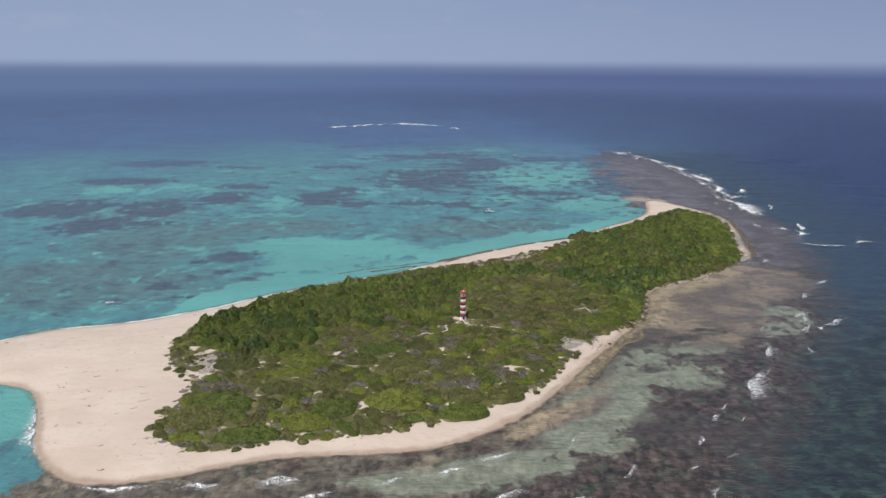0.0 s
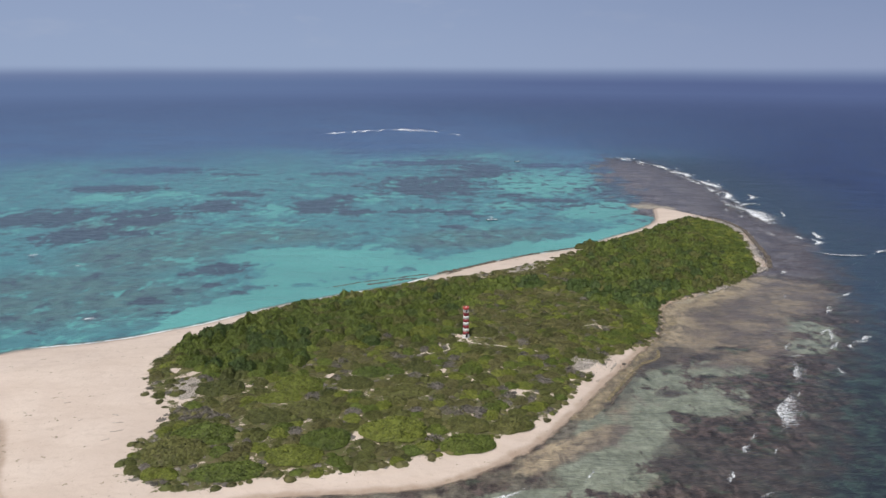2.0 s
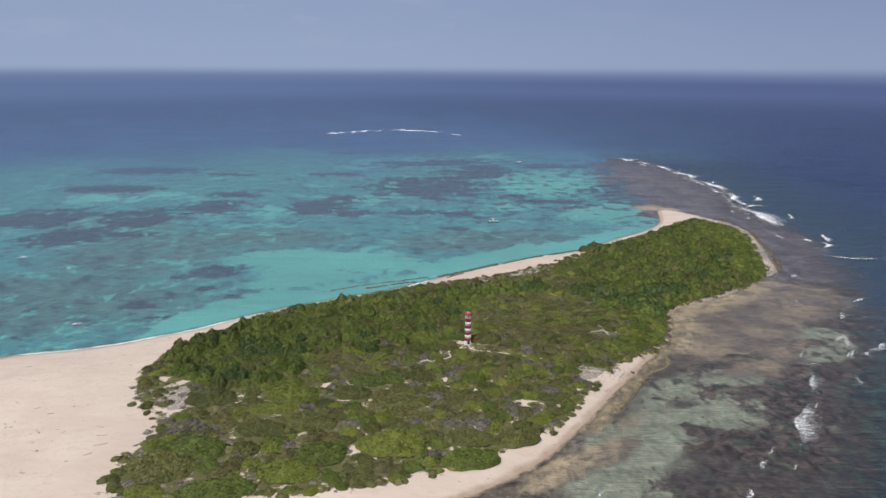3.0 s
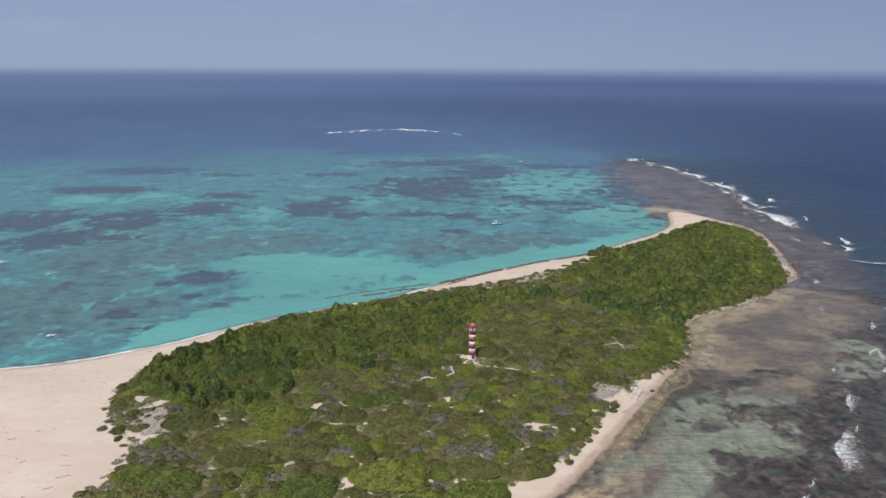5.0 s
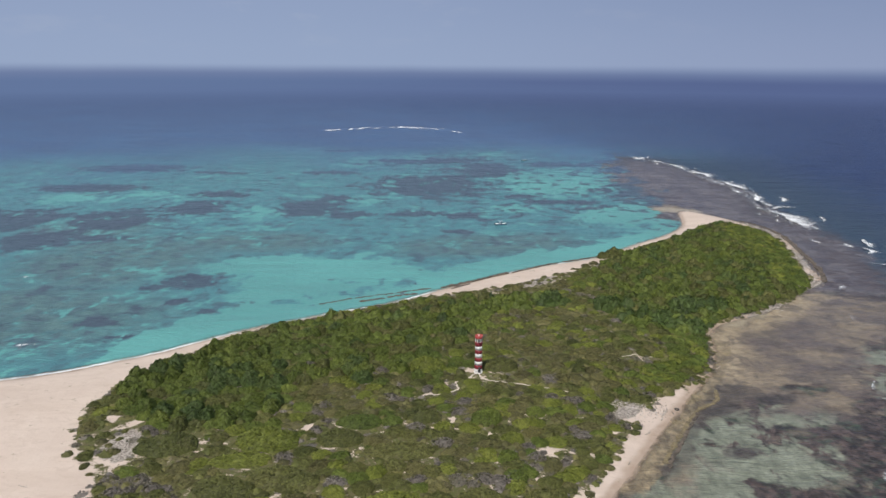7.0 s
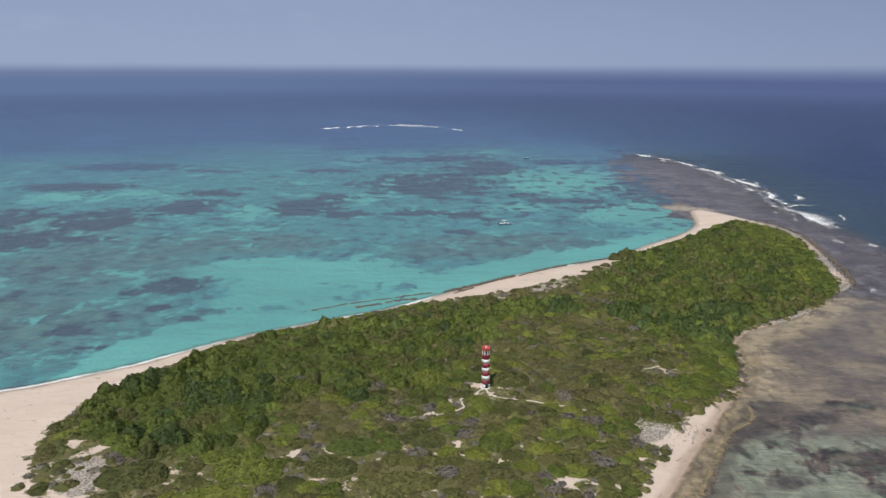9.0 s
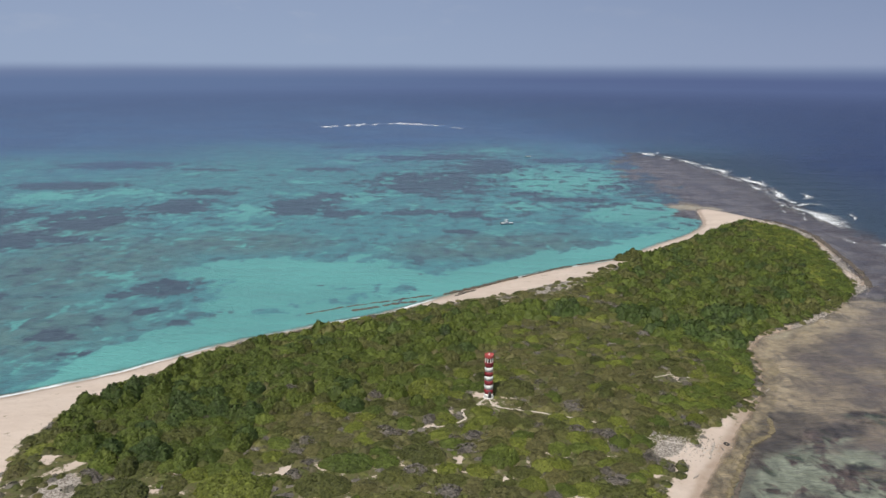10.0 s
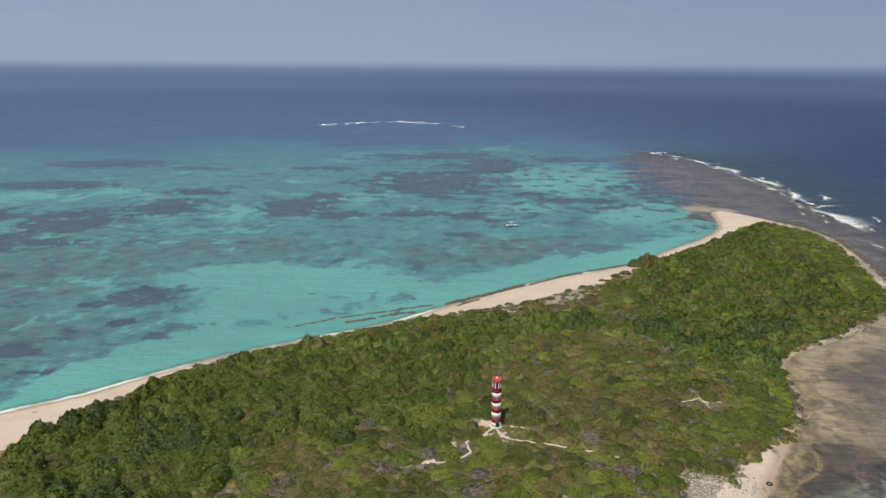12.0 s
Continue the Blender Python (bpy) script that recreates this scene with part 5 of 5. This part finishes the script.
def boat(x, y, turn, length, label, cabin):
    root = tagged(new("boat"), label, "boat", "moored boats")
    k = length / 7.2
    part("hull", hull(length, 2.3 * k, -0.3 * k, 0.35 * k, 0.0), HULL_DARK, root, "dark blue lower hull", smooth=False)
    part("topside", hull(length * 1.01, 2.36 * k, 0.35 * k, 0.85 * k, 0.3 * k), HULL, root, "white upper hull", smooth=False)
    if cabin:
        part("console", box(-0.3 * k, 0, 1.05 * k, 1.1 * k, 0.9 * k, 1.0 * k, 0.08), HULL, root, "white steering console")
        part("windscreen", box(0.2 * k, 0, 1.75 * k, 0.12 * k, 0.95 * k, 0.45 * k, 0.03), GLASS_DARK, root, "dark windscreen")
        part("canopy", box(-0.5 * k, 0, 2.35 * k, 2.4 * k, 1.8 * k, 0.1 * k, 0.04), HULL, root, "white flat canopy")
        for sx in (-1.5, 0.5):
            for sy in (-0.75, 0.75):
                part("canopy_post", box(sx * k, sy * k, 1.5 * k, 0.06, 0.06, 1.65 * k), DARK_IRON, root)
    for sy in (-0.35, 0.35):
        part("outboard_motor", box(-length * 0.52, sy * k, 0.75 * k, 0.4 * k, 0.35 * k, 0.9 * k, 0.08), DARK_IRON, root, "black outboard motor")
    root.matrix_world = pose(x, y, 0, 0, 0, turn)
    return root


boat(18.4, 521.5, 8, 7.4, "white and dark blue motor boat moored in the turquoise lagoon", True)
boat(58, 848, 20, 6.5, "small dark open boat moored far out in the lagoon", False)


# ---- things washed up on the beach ----
def tyre():
    bm = bmesh.new()
    rings = []
    for i in range(28):
        a = 2 * math.pi * i / 28
        ring = []
        for j in range(10):
            b = 2 * math.pi * j / 10
            r = 0.36 + 0.14 * math.cos(b) * (0.8 if math.cos(b) > 0 else 1)
            ring.append(bm.verts.new((r * math.cos(a), r * math.sin(a), 0.11 * math.sin(b))))
        rings.append(ring)
    for i in range(28):
        for j in range(10):
            bm.faces.new((rings[i][j], rings[(i + 1) % 28][j], rings[(i + 1) % 28][(j + 1) % 10], rings[i][(j + 1) % 10]))
    s = Shade("rubber")
    s.put("Base Color", s.mix(s.step(s.noise(5, 4), 0.4, 0.7), (0.018, 0.017, 0.016), (0.06, 0.055, 0.05)))
    s.put("Roughness", 0.85)
    ob = part("tyre", bm, s.m, None)
    ob.matrix_world = pose(55.9, 268.4, height_at(55.9, 268.4) + 0.09, 4, 3, 0) @ Matrix.Diagonal((1.5, 1.5, 1.5, 1))
    return tagged(ob, "old black tyre lying half sunk in beach sand", "tyre")


tyre()


def driftwood_material():
    s = Shade("driftwood")
    s.put("Base Color", s.mix(s.step(s.noise(3, 6, 0.7, stretch=(0.3, 2, 2)), 0.35, 0.65), (0.30, 0.26, 0.22), (0.50, 0.45, 0.39)))
    s.put("Roughness", 0.9)
    return s.m


DRIFT = driftwood_material()


def driftwood(x, y, turn, length, r, seed):
    """A bleached trunk, bent and tapered, with the stubs of two limbs."""
    rng = np.random.RandomState(seed)
    bm = bmesh.new()

    def tube(p, q, r0, r1):
        p, q = Vector(p), Vector(q)
        way = (q - p).normalized()
        s = way.cross(Vector((0.1, 0.2, 1))).normalized()
        w = way.cross(s)
        rows = []
        for k in range(5):
            u = k / 4
            c = p.lerp(q, u) + s * 0.04 * length * math.sin(u * math.pi) * rng.uniform(0.3, 1)
            rr = r0 + (r1 - r0) * u
            rows.append([bm.verts.new(c + rr * (math.cos(a) * s + math.sin(a) * w)) for a in np.arange(8) * math.pi / 4])
        for a, b in zip(rows, rows[1:]):
            for i in range(8):
                bm.faces.new((a[i], a[(i + 1) % 8], b[(i + 1) % 8], b[i]))
        bm.faces.new(rows[0][::-1])
        bm.faces.new(rows[-1])

    tube((-length / 2, 0, r * 0.6), (length / 2, 0, r * 0.7), r, r * 0.45)
    tube((length * 0.1, 0, r), (length * 0.32, length * 0.14, r * 2.4), r * 0.45, r * 0.15)
    tube((-length * 0.15, 0, r), (-length * 0.02, -length * 0.12, r * 1.8), r * 0.4, r * 0.12)
    ob = part("driftwood", bm, DRIFT, None)
    ob.matrix_world = pose(x, y, height_at(x, y), 0, 0, turn)
    return tagged(ob, "bleached driftwood trunk lying on pale beach sand", "driftwood", "driftwood")


for i, (x, y, turn, length, r) in enumerate(((51.6, 265.5, 62, 5.5, 0.28), (50.2, 262.5, 70, 3.2, 0.2), (44, 253, 40, 2.2, 0.15), (-100, 214, 10, 3, 0.13), (-98, 209, 25, 3.6, 0.13),
                                             (-103, 219, -20, 2.6, 0.12), (-99, 204, 35, 2.4, 0.1), (-122, 228, 15, 2.2, 0.13), (-125, 231, -30, 1.8, 0.12), (-112, 216, 60, 1.5, 0.1),
                                             (78, 300, 50, 3, 0.16), (36, 238, 60, 1.8, 0.14), (89, 346, -30, 4.0, 0.2), (158, 408, 80, 3, 0.2))):
    driftwood(x, y, turn, length, r, i)


# ---- coral rubble on the east shore ----
def rubble_field():
    rng = np.random.RandomState(17)
    vs, qs, count = [], [], 0
    cube = np.array([(x, y, z) for z in (-0.5, 0.5) for x, y in ((-0.5, -0.5), (0.5, -0.5), (0.5, 0.5), (-0.5, 0.5))])
    faces = np.array([(0, 3, 2, 1), (4, 5, 6, 7), (0, 1, 5, 4), (1, 2, 6, 5), (2, 3, 7, 6), (3, 0, 4, 7)])
    line = curve_through([(118, 360), (143, 389), (157, 404), (164, 428), (172, 464), (177, 498), (174, 522), (162, 536)], False, 12)
    for k in range(2300):
        c = line[rng.randint(len(line))] + rng.normal(0, 2.6, 2) if k < 1400 else np.array([43.0, 266.5]) + rng.normal(0, 1, 2) * (5.5, 3.0)
        s = rng.uniform(0.25, 0.8) * rng.uniform(0.4, 1.1) * (1 if k < 1400 else 0.55)
        box_v = (cube * rng.uniform(0.6, 1.1, (8, 3))) * (s, s * rng.uniform(0.6, 1.2), s * 0.6)
        a = rng.uniform(0, 6.28)
        w = np.stack([box_v[:, 0] * math.cos(a) - box_v[:, 1] * math.sin(a), box_v[:, 0] * math.sin(a) + box_v[:, 1] * math.cos(a), box_v[:, 2]], 1)
        vs.append(w + (c[0], c[1], max(height_at(c[0], c[1]), -0.1) + s * 0.12))
        qs.append(faces + count)
        count += 8
    s = Shade("coral_rubble")
    s.put("Base Color", s.mix(s.step(s.island(), 0.2, 0.9), (0.20, 0.175, 0.15), (0.50, 0.46, 0.41)))
    s.put("Roughness", 0.9)
    tagged(new("rubble", mesh_np("rubble", np.concatenate(vs), np.concatenate(qs), s.m)), "grey and bleached coral rubble on the rocky shore", "rubble", kind="stuff")


rubble_field()
